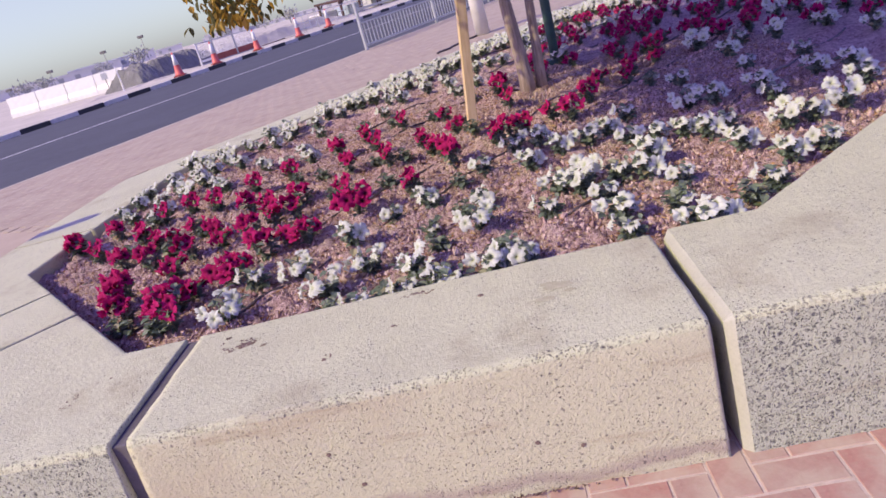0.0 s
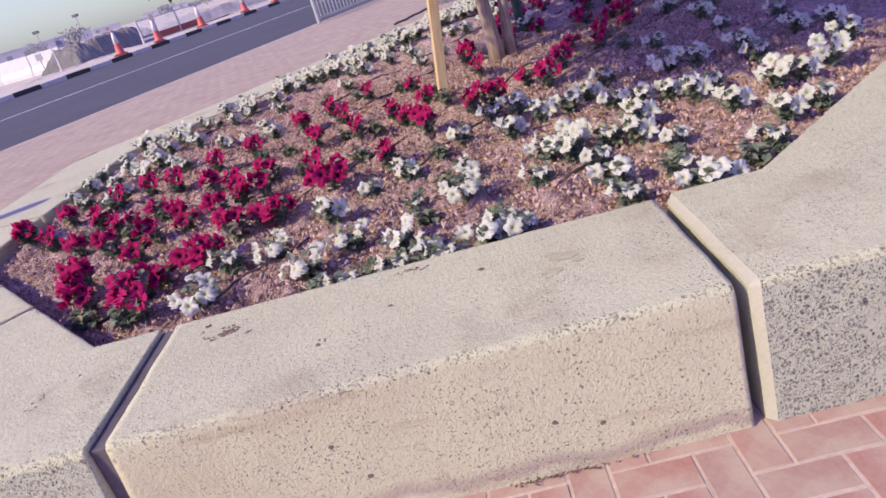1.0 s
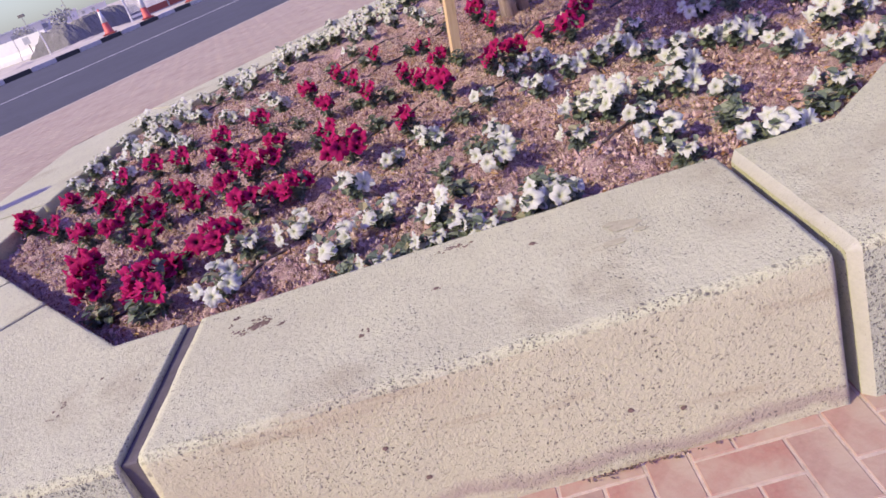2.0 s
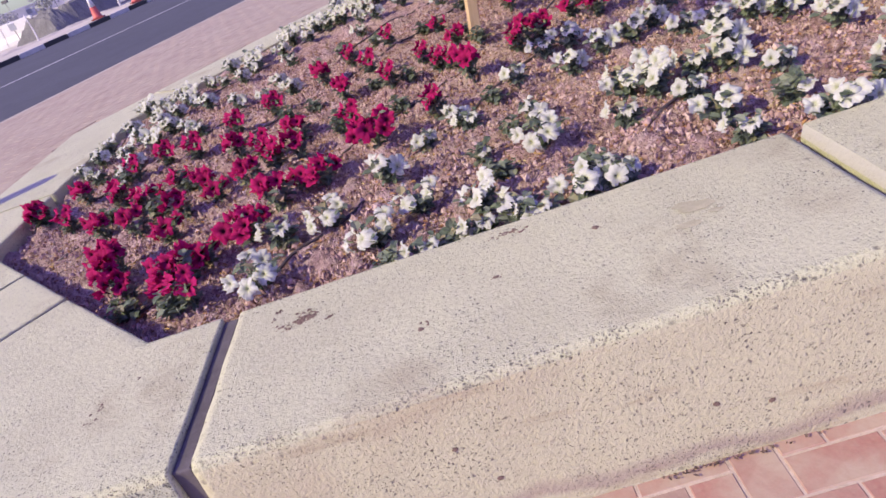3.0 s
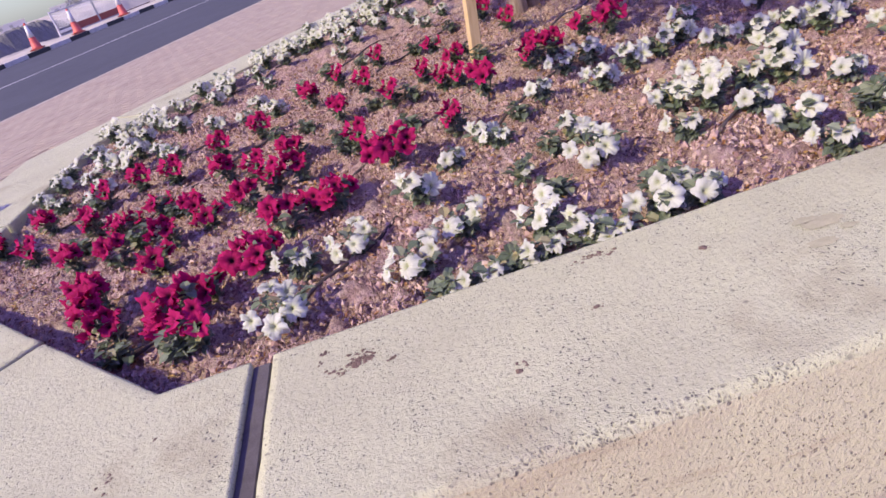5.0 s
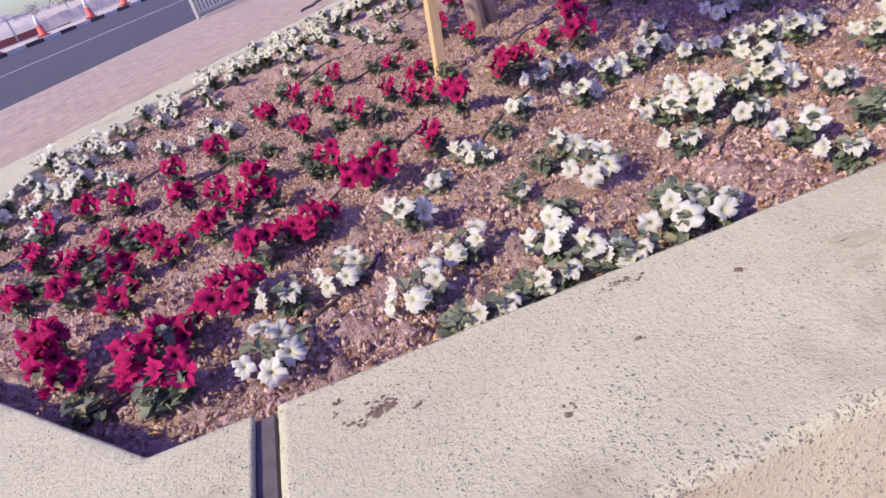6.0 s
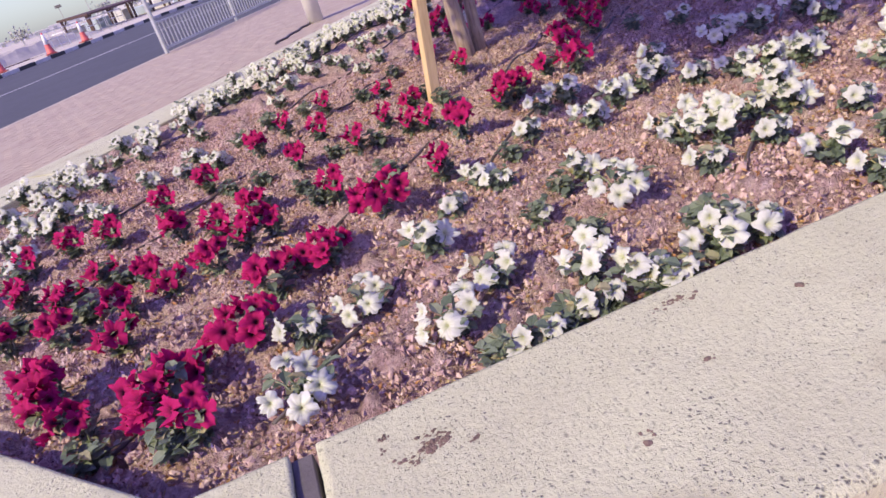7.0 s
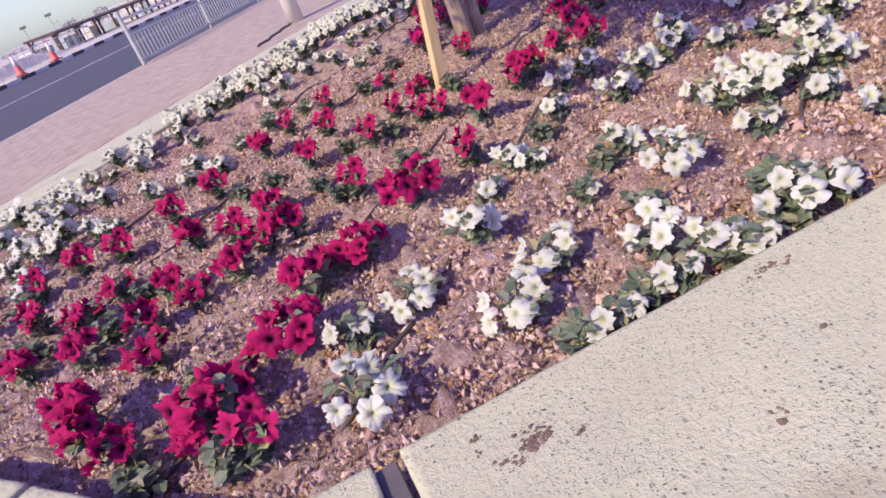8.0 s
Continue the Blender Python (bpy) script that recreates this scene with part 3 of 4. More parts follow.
def petunia(kind, index, rng, flowers, spread, height):
    """One plant: leafy clump and its blooms."""
    red = kind == "red"
    label = "low petunia plant with deep crimson blooms" if red else "low petunia plant with ruffled white blooms"
    if not flowers:
        label = "low leafy petunia plant with no open blooms"
    base = empty("petunia_plant", at(0, 0, -50 - index), label, "flower plant", "red petunias of the bed" if red else "white petunias of the bed")
    bm = bmesh.new()
    for k in range(rng.randint(7, 9) if red else rng.randint(10, 13)):
        th = rng.uniform(0, 6.28)
        out = rng.uniform(0.3, 0.85 if red else 0.95)
        tip = Vector((math.cos(th) * spread * out, math.sin(th) * spread * out, height * rng.uniform(0.4, 0.8) * (1.15 - 0.4 * out)))
        pts = [(0, 0, -0.02), tuple(tip * 0.5 + Vector((0, 0, 0.02))), tuple(tip)]
        tube(bm, pts, [0.004, 0.003, 0.002], 5)
        for j in range(rng.randint(6, 9)):
            u = rng.uniform(0.1, 1.0)
            p = tip * u + Vector((0, 0, 0.015 * u))
            e = Euler((rng.uniform(-0.5, 0.5), rng.uniform(-0.6, 0.35), rng.uniform(0, 6.28))).to_matrix().to_4x4()
            size = rng.uniform(0.02, 0.046)
            add_leaf(bm, Matrix.Translation(p) @ e, size, size * rng.uniform(0.62, 0.8))
    part("foliage", bm, M_LEAF, base, "grey-green soft leaves")
    for k in range(flowers):
        th = math.tau * k / flowers + rng.uniform(-0.5, 0.5)
        rr = spread * (0.3 + 0.7 * rng.random())
        p = Vector((rr * math.cos(th) - 0.15 * spread, rr * math.sin(th) - 0.1 * spread, height * rng.uniform(0.72, 1.1) * (1.12 - 0.5 * rr / spread)))
        aim = Vector((-0.48 + rng.uniform(-0.55, 0.55) + 0.35 * math.cos(th), -0.45 + rng.uniform(-0.5, 0.5) + 0.35 * math.sin(th), 0.55 + rng.uniform(-0.2, 0.35))).normalized()
        ob = new("flower", rng.choice(RED_MESHES if red else WHITE_MESHES))
        ob.parent = base
        size = rng.uniform(0.028, 0.037) if red else rng.uniform(0.027, 0.038)
        ob.matrix_local = Matrix.Translation(p) @ aim.to_track_quat("Z", "Y").to_matrix().to_4x4() @ Matrix.Rotation(rng.uniform(0, 6.28), 4, "Z") @ Matrix.Scale(size, 4)
    return base


rng = random.Random(4)
RED_MESHES = [flower_mesh("red_bloom", M_RED_PETAL, rng, d) for d in (0.0, 0.1, 0.3, 0.0, 0.5)]
WHITE_MESHES = [flower_mesh("white_bloom", M_WHITE_PETAL, rng, d) for d in (0.1, 0.3, 0.7, 0.0, 1.0, 0.4)]
REDS = [petunia("red", k, rng, fl, sp, h) for k, (fl, sp, h) in enumerate(((3, 0.055, 0.12), (4, 0.06, 0.13), (6, 0.07, 0.14), (7, 0.08, 0.14), (10, 0.095, 0.15), (12, 0.105, 0.155)))]
WHITES = [petunia("white", 10 + k, rng, fl, sp, h) for k, (fl, sp, h) in enumerate(((0, 0.075, 0.10), (1, 0.06, 0.11), (2, 0.06, 0.12), (3, 0.07, 0.13), (4, 0.08, 0.14), (5, 0.09, 0.145), (7, 0.105, 0.15)))]
COUNTS = {REDS[0].name: (2, 3, 4, 5, 7, 9), WHITES[0].name: (0, 1, 2, 3, 4, 5, 7)}
RED_SPOTS_A = [(-1.35, 2.59, 3), (-1.49, 2.73, 2), (-1.67, 2.8, 4), (-1.43, 2.8, 8), (-1.37, 2.89, 2), (-1.2, 2.94, 8), (-1.78, 2.96, 4), (-1.79, 3.06, 4), (-1.11, 3.16, 5), (-0.92, 3.23, 7), (-1.62, 3.25, 2), (-1.02, 3.26, 2), (-1.82, 3.42, 5), (-0.69, 3.42, 7), (-1.62, 3.46, 4), (-1.47, 3.54, 2), (-0.4, 3.54, 3), (-1.3, 3.55, 5), (-2.05, 3.56, 4), (-1.18, 3.64, 3), (-1.08, 3.65, 4), (-1.87, 3.68, 3), (-1.55, 3.69, 4), (-0.8, 3.76, 3), (-1.86, 3.82, 2), (-2.33, 3.83, 3), (-2.04, 3.86, 3), (-0.2, 3.88, 4), (-1.28, 3.88, 3), (-1.77, 3.95, 2), (-1.12, 4.0, 5), (-2.65, 4.0, 2)]
RED_SPOTS_B = [(-2.66, 4.01, 3), (-1.45, 4.03, 4), (-2.58, 4.04, 4), (0.07, 4.05, 3), (0.15, 4.16, 5), (-2.37, 4.16, 4), (0.51, 4.18, 3), (-0.26, 4.21, 3), (-0.6, 4.24, 3), (0.23, 4.25, 3), (-0.33, 4.29, 3), (0.41, 4.3, 2), (-2.14, 4.34, 3), (-1.78, 4.37, 3), (-0.88, 4.39, 4), (-1.96, 4.4, 3), (-1.53, 4.45, 3), (-0.4, 4.48, 3), (-1.33, 4.62, 3), (0.68, 4.62, 3), (-0.72, 4.65, 3), (-0.19, 4.77, 2), (0.98, 4.83, 3), (-1.04, 4.91, 4), (0.19, 4.98, 3), (-0.27, 5.11, 2), (-0.86, 5.12, 3), (-0.6, 5.28, 3), (1.28, 5.29, 2), (0.14, 5.51, 3), (0.18, 5.71, 4), (1.28, 6.42, 3)]
RED_SPOTS = RED_SPOTS_A + RED_SPOTS_B
WHITE_SPOTS_A = [(-0.27, 2.31, 1), (0.78, 2.31, 2), (-0.05, 2.34, 3), (0.07, 2.34, 2), (0.67, 2.36, 3), (0.74, 2.37, 3), (-0.54, 2.39, 2), (-0.66, 2.39, 1), (-0.19, 2.39, 2), (0.91, 2.39, 0), (-0.46, 2.42, 1), (-0.36, 2.43, 2), (-0.25, 2.43, 3), (0.45, 2.43, 2), (0.03, 2.5, 2), (1.02, 2.5, 2), (-1.1, 2.54, 6), (-0.01, 2.54, 1), (-0.34, 2.55, 4), (0.64, 2.56, 1), (-0.7, 2.58, 5), (-1.41, 2.58, 0), (0.45, 2.6, 3), (-1.63, 2.7, 0), (-0.54, 2.71, 5), (-0.24, 2.72, 0), (1.13, 2.75, 3), (1.33, 2.76, 2), (0.73, 2.78, 2), (0.21, 2.79, 2), (0.44, 2.8, 2), (-1.05, 2.81, 2)]
WHITE_SPOTS_B = [(-0.08, 2.81, 5), (-0.88, 2.86, 5), (0.36, 2.94, 4), (-0.63, 2.95, 3), (-0.3, 2.95, 1), (0.64, 2.95, 3), (1.03, 2.96, 3), (0.53, 3.0, 2), (0.28, 3.02, 3), (-1.47, 3.03, 0), (-0.14, 3.06, 0), (0.4, 3.08, 4), (0.69, 3.08, 3), (-0.05, 3.1, 3), (1.26, 3.11, 4), (1.38, 3.12, 3), (0.32, 3.17, 2), (-0.48, 3.2, 2), (1.54, 3.21, 4), (-0.29, 3.24, 2), (1.0, 3.29, 3), (-0.33, 3.33, 3), (1.09, 3.35, 2), (0.91, 3.36, 3), (0.78, 3.38, 3), (-0.15, 3.45, 0), (0.2, 3.48, 3), (0.69, 3.51, 2), (1.79, 3.51, 3), (-0.04, 3.54, 2), (0.36, 3.56, 3), (-1.77, 3.59, 0)]
WHITE_SPOTS_C = [(0.51, 3.63, 3), (1.43, 3.63, 2), (0.62, 3.67, 3), (-2.04, 3.69, 0), (1.17, 3.74, 3), (1.41, 3.75, 3), (-0.86, 3.79, 0), (0.14, 3.81, 2), (-0.56, 3.82, 0), (-1.66, 3.82, 0), (1.89, 3.82, 3), (0.27, 3.83, 3), (1.08, 3.88, 5), (1.75, 3.9, 3), (0.76, 3.91, 2), (-0.9, 4.11, 0), (-2.21, 4.22, 1), (-0.5, 4.26, 0), (1.16, 4.29, 3), (-2.19, 4.33, 3), (-1.21, 4.37, 0), (-0.7, 4.38, 0), (1.9, 4.39, 2), (1.58, 4.4, 2), (-1.06, 4.41, 0), (-0.07, 4.53, 0), (-2.45, 4.53, 2), (1.05, 4.55, 1), (2.41, 4.59, 3), (-2.64, 4.61, 3), (-1.83, 4.69, 2), (1.62, 4.8, 3)]
WHITE_SPOTS_D = [(-2.16, 4.82, 4), (-0.08, 4.83, 0), (-2.64, 4.88, 3), (-1.96, 4.91, 3), (-1.28, 5.04, 3), (-1.46, 5.04, 2), (2.02, 5.08, 4), (-2.15, 5.13, 3), (-1.67, 5.15, 3), (1.84, 5.2, 2), (-0.36, 5.29, 0), (-2.28, 5.35, 3), (-1.16, 5.39, 1), (-1.42, 5.4, 3), (-2.51, 5.41, 3), (-1.96, 5.46, 3), (-0.95, 5.48, 1), (-2.2, 5.51, 3), (-0.72, 5.53, 1), (-2.12, 5.63, 3), (-0.06, 5.67, 0), (-1.76, 5.84, 3), (-1.39, 5.92, 2), (-0.83, 6.01, 2), (-1.96, 6.05, 2), (-0.19, 6.06, 2), (-0.02, 6.3, 3), (-1.51, 6.35, 3), (-0.7, 6.39, 3), (-1.28, 6.44, 2), (-0.26, 6.5, 3), (-0.85, 6.58, 3)]
WHITE_SPOTS_E = [(-0.48, 6.59, 2), (-1.13, 6.67, 2), (-0.32, 6.87, 2), (-0.55, 6.95, 3), (0.26, 7.05, 3), (-0.01, 7.07, 3), (0.13, 7.11, 3), (0.46, 7.36, 3), (0.73, 7.71, 3), (1.23, 7.9, 2), (0.93, 8.14, 2), (1.55, 8.47, 3), (1.16, 9.1, 3)]
WHITE_SPOTS = WHITE_SPOTS_A + WHITE_SPOTS_B + WHITE_SPOTS_C + WHITE_SPOTS_D + WHITE_SPOTS_E


def plant_out(models, spots, seed):
    """Sets a plant at each spot (x, y, fullness)."""
    r = random.Random(seed)
    used = set()
    top = len(models) - 1
    for x, y, full in spots:
        if not inside(x, y, -0.06):
            d = (Vector((0.2, 5.0)) - Vector((x, y))).normalized() * 0.08
            x, y = x + d.x, y + d.y
        k = min(range(top + 1), key=lambda i: abs(COUNTS[models[0].name][i] - full) + 0.3 * r.random())
        m = at(x, y, soil_z(x, y), r.uniform(-0.8, 0.8)) @ Matrix.Scale(r.uniform(0.9, 1.1) * (1.1 if models is REDS else 1.0), 4)
        if k not in used:
            models[k].matrix_world = m
            used.add(k)
        else:
            copy_thing(models[k], m).matrix_world = m


plant_out(REDS, RED_SPOTS, 21)
plant_out(WHITES, WHITE_SPOTS, 22)
# a close border of white along the far walls
r = random.Random(51)
border = []
for side, s0, s1 in ((3, 0.9, 2.1), (4, 0.1, 6.2)):
    p, q = RING[side], RING[side + 1]
    d = (q - p).normalized()
    for row, off in enumerate((0.12, 0.30, 0.48)):
        s = s0
        while s < s1:
            w = p + d * s - left(d) * (off + r.uniform(-0.05, 0.05))
            if all((w.x - a) ** 2 + (w.y - b2) ** 2 > 0.028 for a, b2, _ in WHITE_SPOTS + RED_SPOTS) and inside(w.x, w.y, -0.08):
                border.append((w.x, w.y))
            s += r.uniform(0.19, 0.28)
for x, y in border:
    m = at(x, y, soil_z(x, y), r.uniform(-0.8, 0.8)) @ Matrix.Scale(r.uniform(0.95, 1.2), 4)
    copy_thing(WHITES[r.choice((3, 4, 4, 5))], m).matrix_world = m
# the shaded back of the bed goes on with red and white in rows
r = random.Random(31)
back_red, back_white = [], []
for i in range(16):
    for j in range(19):
        x, y = 0.55 + 0.25 * i + r.uniform(-0.07, 0.07), 5.0 + 0.27 * j + r.uniform(-0.07, 0.07)
        if not inside(x, y, -0.2) or any((x - a) ** 2 + (y - b2) ** 2 < 0.035 for a, b2, _ in RED_SPOTS + WHITE_SPOTS):
            continue
        edge = min(abs((Vector((x, y)) - RING[q]).dot(left((RING[(q + 1) % 6] - RING[q]).normalized()))) for q in (0, 4))
        (back_white if edge < 0.75 or r.random() < 0.2 else back_red if r.random() < 0.6 else []).append((x, y))


def massed(name, plan, label):
    """Plants too far back to tell apart, joined into one object."""
    cos, loops, starts, mats, tags, polys = [], [], [], [], [], 0
    nv = nl = 0
    slot = {M_LEAF.name: 0, M_RED_PETAL.name: 1, M_WHITE_PETAL.name: 2}
    cache = {}
    for model, m in plan:
        for ob in model.children:
            me = ob.data
            if me.name not in cache:
                v, l, st = np.empty(len(me.vertices) * 3), np.empty(len(me.loops), dtype=np.int32), np.empty(len(me.polygons), dtype=np.int32)
                me.vertices.foreach_get("co", v)
                me.loops.foreach_get("vertex_index", l)
                me.polygons.foreach_get("loop_start", st)
                tg = np.zeros(len(me.vertices))
                if "petal" in me.attributes:
                    me.attributes["petal"].data.foreach_get("value", tg)
                cache[me.name] = (v.reshape(-1, 3), l, st, tg, slot[me.materials[0].name])
            v, l, st, tg, sl = cache[me.name]
            w = np.array(m @ ob.matrix_basis)
            cos.append(v @ w[:3, :3].T + w[:3, 3])
            loops.append(l + nv)
            starts.append(st + nl)
            mats.append(np.full(len(st), sl, dtype=np.int32))
            tags.append(tg)
            nv, nl, polys = nv + len(v), nl + len(l), polys + len(st)
    me = bpy.data.meshes.new(name)
    me.vertices.add(nv)
    me.loops.add(nl)
    me.polygons.add(polys)
    me.vertices.foreach_set("co", np.concatenate(cos).ravel())
    me.loops.foreach_set("vertex_index", np.concatenate(loops))
    me.polygons.foreach_set("loop_start", np.concatenate(starts))
    for material in (M_LEAF, M_RED_PETAL, M_WHITE_PETAL):
        me.materials.append(material)
    me.polygons.foreach_set("material_index", np.concatenate(mats))
    me.polygons.foreach_set("use_smooth", [True] * polys)
    me.attributes.new("petal", "FLOAT", "POINT").data.foreach_set("value", np.concatenate(tags))
    me.update(calc_edges=True)
    me.validate()
    return tagged(new(name, me), label, "flower plants", kind="stuff")


plan = []
for models, spots, seed in ((REDS, back_red, 41), (WHITES, back_white, 42)):
    q = random.Random(seed)
    for x, y in spots:
        plan.append((models[q.choice((0, 0, 0, 1)) if models is REDS else q.choice((2, 3, 4))], at(x, y, soil_z(x, y), q.uniform(-0.8, 0.8)) @ Matrix.Scale(q.uniform(1.0, 1.3), 4)))
massed("massed_petunias", plan, "massed crimson and white petunias in the tree's shade")


# ---- tree, stake and pipe in the bed ----
def bed_tree(x, y):
    tree = empty("tree", at(x, y, soil_z(x, y)), "young twin-stemmed tree with grey bark and yellowing leaves", "tree")
    rng = random.Random(8)
    crown_c = Vector((0.005, -0.46, 2.0))
    ends = []
    for k, (bx, by, r, tip) in enumerate(((0.0, 0.0, 0.052, Vector((-0.06, 0.0, 1.75))), (0.10, 0.05, 0.038, Vector((0.22, 0.12, 1.8))))):
        pts, rad = [], []
        for i in range(9):
            u = i / 8
            p = Vector((bx, by, -0.05)).lerp(tip, u) + noise.noise_vector(Vector((k * 5, u * 2.5, 0))) * 0.035 * math.sin(u * 3)
            pts.append(tuple(p))
            rad.append(r * (1 - 0.45 * u) + (0.012 if i == 0 else 0.003 if i == 1 else 0))
        part("trunk", tube(bmesh.new(), pts, rad, 12), M_BARK, tree, "slim grey-brown stem")
        smooth(tree.children[-1])
        ends.append((Vector(pts[-1]), rad[-1]))
    bm = bmesh.new()
    twigs = []
    for k in range(80):
        e, r0 = ends[k % 2]
        th = k * 2.4
        tip = crown_c + Vector((math.cos(th) * rng.uniform(0.7, 2.3), math.sin(th) * rng.uniform(0.7, 3.1), rng.uniform(-0.25, 0.8)))
        mid = e.lerp(tip, 0.5) + Vector((0, 0, rng.uniform(0.1, 0.35)))
        tube(bm, [tuple(e - Vector((0, 0, rng.uniform(0, 0.5)))), tuple(mid), tuple(tip)], [r0 * 0.6, 0.014, 0.005], 6)
        twigs += [(mid, tip)] * 2
    for k in range(20):                                # the heavy side of the crown, towards the wall
        tip = Vector((rng.uniform(-1.525, -0.625), rng.uniform(-2.96, -2.16), rng.uniform(2.0, 2.5)))
        mid = ends[0][0].lerp(tip, 0.6) + Vector((0, 0, rng.uniform(0.2, 0.4)))
        tube(bm, [tuple(ends[0][0]), tuple(mid), tuple(tip)], [0.025, 0.012, 0.005], 6)
        twigs += [(mid.lerp(tip, 0.4), tip)] * 3
    droop = Vector((-1.291, -2.26, 1.007))
    tube(bm, [tuple(ends[0][0]), (-0.6, -0.9, 2.0), (-1.096, -1.86, 1.7), tuple(droop)], [0.02, 0.014, 0.008, 0.003], 6)
    part("branch", tube(bmesh.new(), [(-1.096, -1.86, 1.7), (-0.976, -2.16, 1.147), (-0.916, -2.38, 1.057)], [0.008, 0.005, 0.003], 6), M_BARK, tree)
    part("limbs", bm, M_BARK, tree)
    bm = bmesh.new()
    for k in range(34000):
        a, t2 = rng.choice(twigs)
        c = a.lerp(t2, rng.uniform(0.1, 1.1)) + Vector((rng.gauss(0, 0.20), rng.gauss(0, 0.20), rng.gauss(-0.02, 0.16)))
        e = Euler((rng.uniform(-1, 1), rng.uniform(-0.2, 1.5), rng.uniform(0, 6.28))).to_matrix().to_4x4()
        add_leaf(bm, Matrix.Translation(c) @ e, rng.uniform(0.07, 0.11), rng.uniform(0.04, 0.062))
    for k in range(330):
        c = Vector((-1.191, -2.28, 1.047)) + Vector((rng.gauss(0, 0.085), rng.gauss(0, 0.09), abs(rng.gauss(0, 0.15)) - 0.06))
        e = Euler((rng.uniform(-0.6, 0.6), rng.uniform(0.5, 1.5), rng.uniform(0, 6.28))).to_matrix().to_4x4()
        add_leaf(bm, Matrix.Translation(c) @ e, rng.uniform(0.028, 0.052), rng.uniform(0.016, 0.03))
    part("crown", bm, M_TREE_LEAF, tree, "sparse yellow and green leaves")
    return tree


bed_tree(0.355, 5.38)

bm = bmesh.new()
box(bm, (0.062, 0.045, 1.9), at(0, 0, 0.75, 0.25), 0.004, 1)
stake = part("wooden_stake", bm, M_STAKE)
stake.matrix_world = at(-0.09, 4.70, soil_z(-0.09, 4.70)) @ Matrix.Rotation(radians(8), 4, "Y") @ Matrix.Rotation(radians(-2), 4, "X")
tagged(stake, "square yellow pine stake driven into the soil", "stake")

pipe = empty("support_post", at(0.70, 6.53, soil_z(0.70, 6.53)), "dark green painted steel tree support post", "post")
bm = bmesh.new()
tube(bm, [(0, 0, -0.1), (0, 0, 1.8)], 0.042, 14)
smooth(part("post", bm, M_GREEN_PIPE, pipe))
bm = bmesh.new()
box(bm, (0.16, 0.12, 0.05), at(0, 0, 0.02), 0.01, 2)
part("foot", bm, M_GREEN_PIPE, pipe, "square foot plate")


# ---- street things beyond the bed ----
def lamp_post(x, y):
    post = empty("street_lamp", at(x, y, WALK_Z), "white painted steel street lamp post on the pavement", "street lamp")
    smooth(part("shaft", tube(bmesh.new(), [(0, 0, 0), (0, 0, 0.9), (0, 0, 0.95), (0, 0, 6.0)], [0.11, 0.105, 0.085, 0.05], 18), M_POLE, post))
    bm = bmesh.new()
    tube(bm, [(0, 0, 5.95), (-0.5, 0.3, 6.25), (-1.1, 0.65, 6.3)], 0.035, 8)
    arm = part("arm", bm, M_POLE, post)
    bm = bmesh.new()
    box(bm, (0.6, 0.22, 0.1), at(-1.25, 0.74, 6.28, -0.53), 0.03, 2)
    part("lantern", bm, M_STEEL, arm)


lamp_post(0.15, 11.15)

pts = [(0.05 - 0.56 * k / 14 + 0.03 * math.sin(k * 1.3), 11.12 - 1.05 * k / 14 + 0.02 * math.sin(k * 2.1), WALK_Z + 0.014) for k in range(15)]
cable = smooth(part("cable", tube(bmesh.new(), pts, 0.016, 8), M_HOSE))
tagged(cable, "loose dark cable lying by the lamp post", "cable")

bm = bmesh.new()
tube(bm, [(0, 0, 0), (0, 0, 1.1), (0, 0, 1.15)], [0.075, 0.075, 0.045], 18)
bollard = smooth(part("bollard", bm, M_STEEL))
bollard.location = (-4.02, 4.12, ground_height(-4.02, 4.12) - 0.01)
tagged(bollard, "round grey steel bollard standing on the pavement", "bollard")


def railing(p, q, index):
    """One bay of a galvanised pedestrian railing from p to q."""
    d = q - p
    length, turn = d.length, math.atan2(d.y, d.x)
    rail = empty("railing", at(p.x, p.y, WALK_Z, turn), "galvanised steel pedestrian railing with upright bars", "railing", "railings along the road")
    bm = bmesh.new()
    box(bm, (0.06, 0.06, 0.92), at(0, 0, 0.46), 0.008, 1)
    part("post", bm, M_STEEL, rail)
    for z, w in ((0.78, 0.045), (0.52, 0.03), (0.09, 0.04)):
        bm = bmesh.new()
        box(bm, (length - 0.06, 0.03, w), at(length / 2, 0, z), 0.004, 1)
        part("rail", bm, M_STEEL, rail)
    count = int(length / 0.125)
    me = None
    for k in range(1, count):
        if me is None:
            bm = bmesh.new()
            tube(bm, [(0, 0, 0.09), (0, 0, 0.53)], 0.012, 6)
            ob = part("bar", bm, M_STEEL, rail)
            me = ob.data
        else:
            ob = new("bar", me)
            ob.parent = rail
        ob.location = (k * length / count, 0, 0)


start, way = Vector((-2.13, 14.3)), Vector((0.452, 0.892))
for k in range(9):
    railing(start + way * (2.95 * k), start + way * (2.95 * (k + 1)), k)

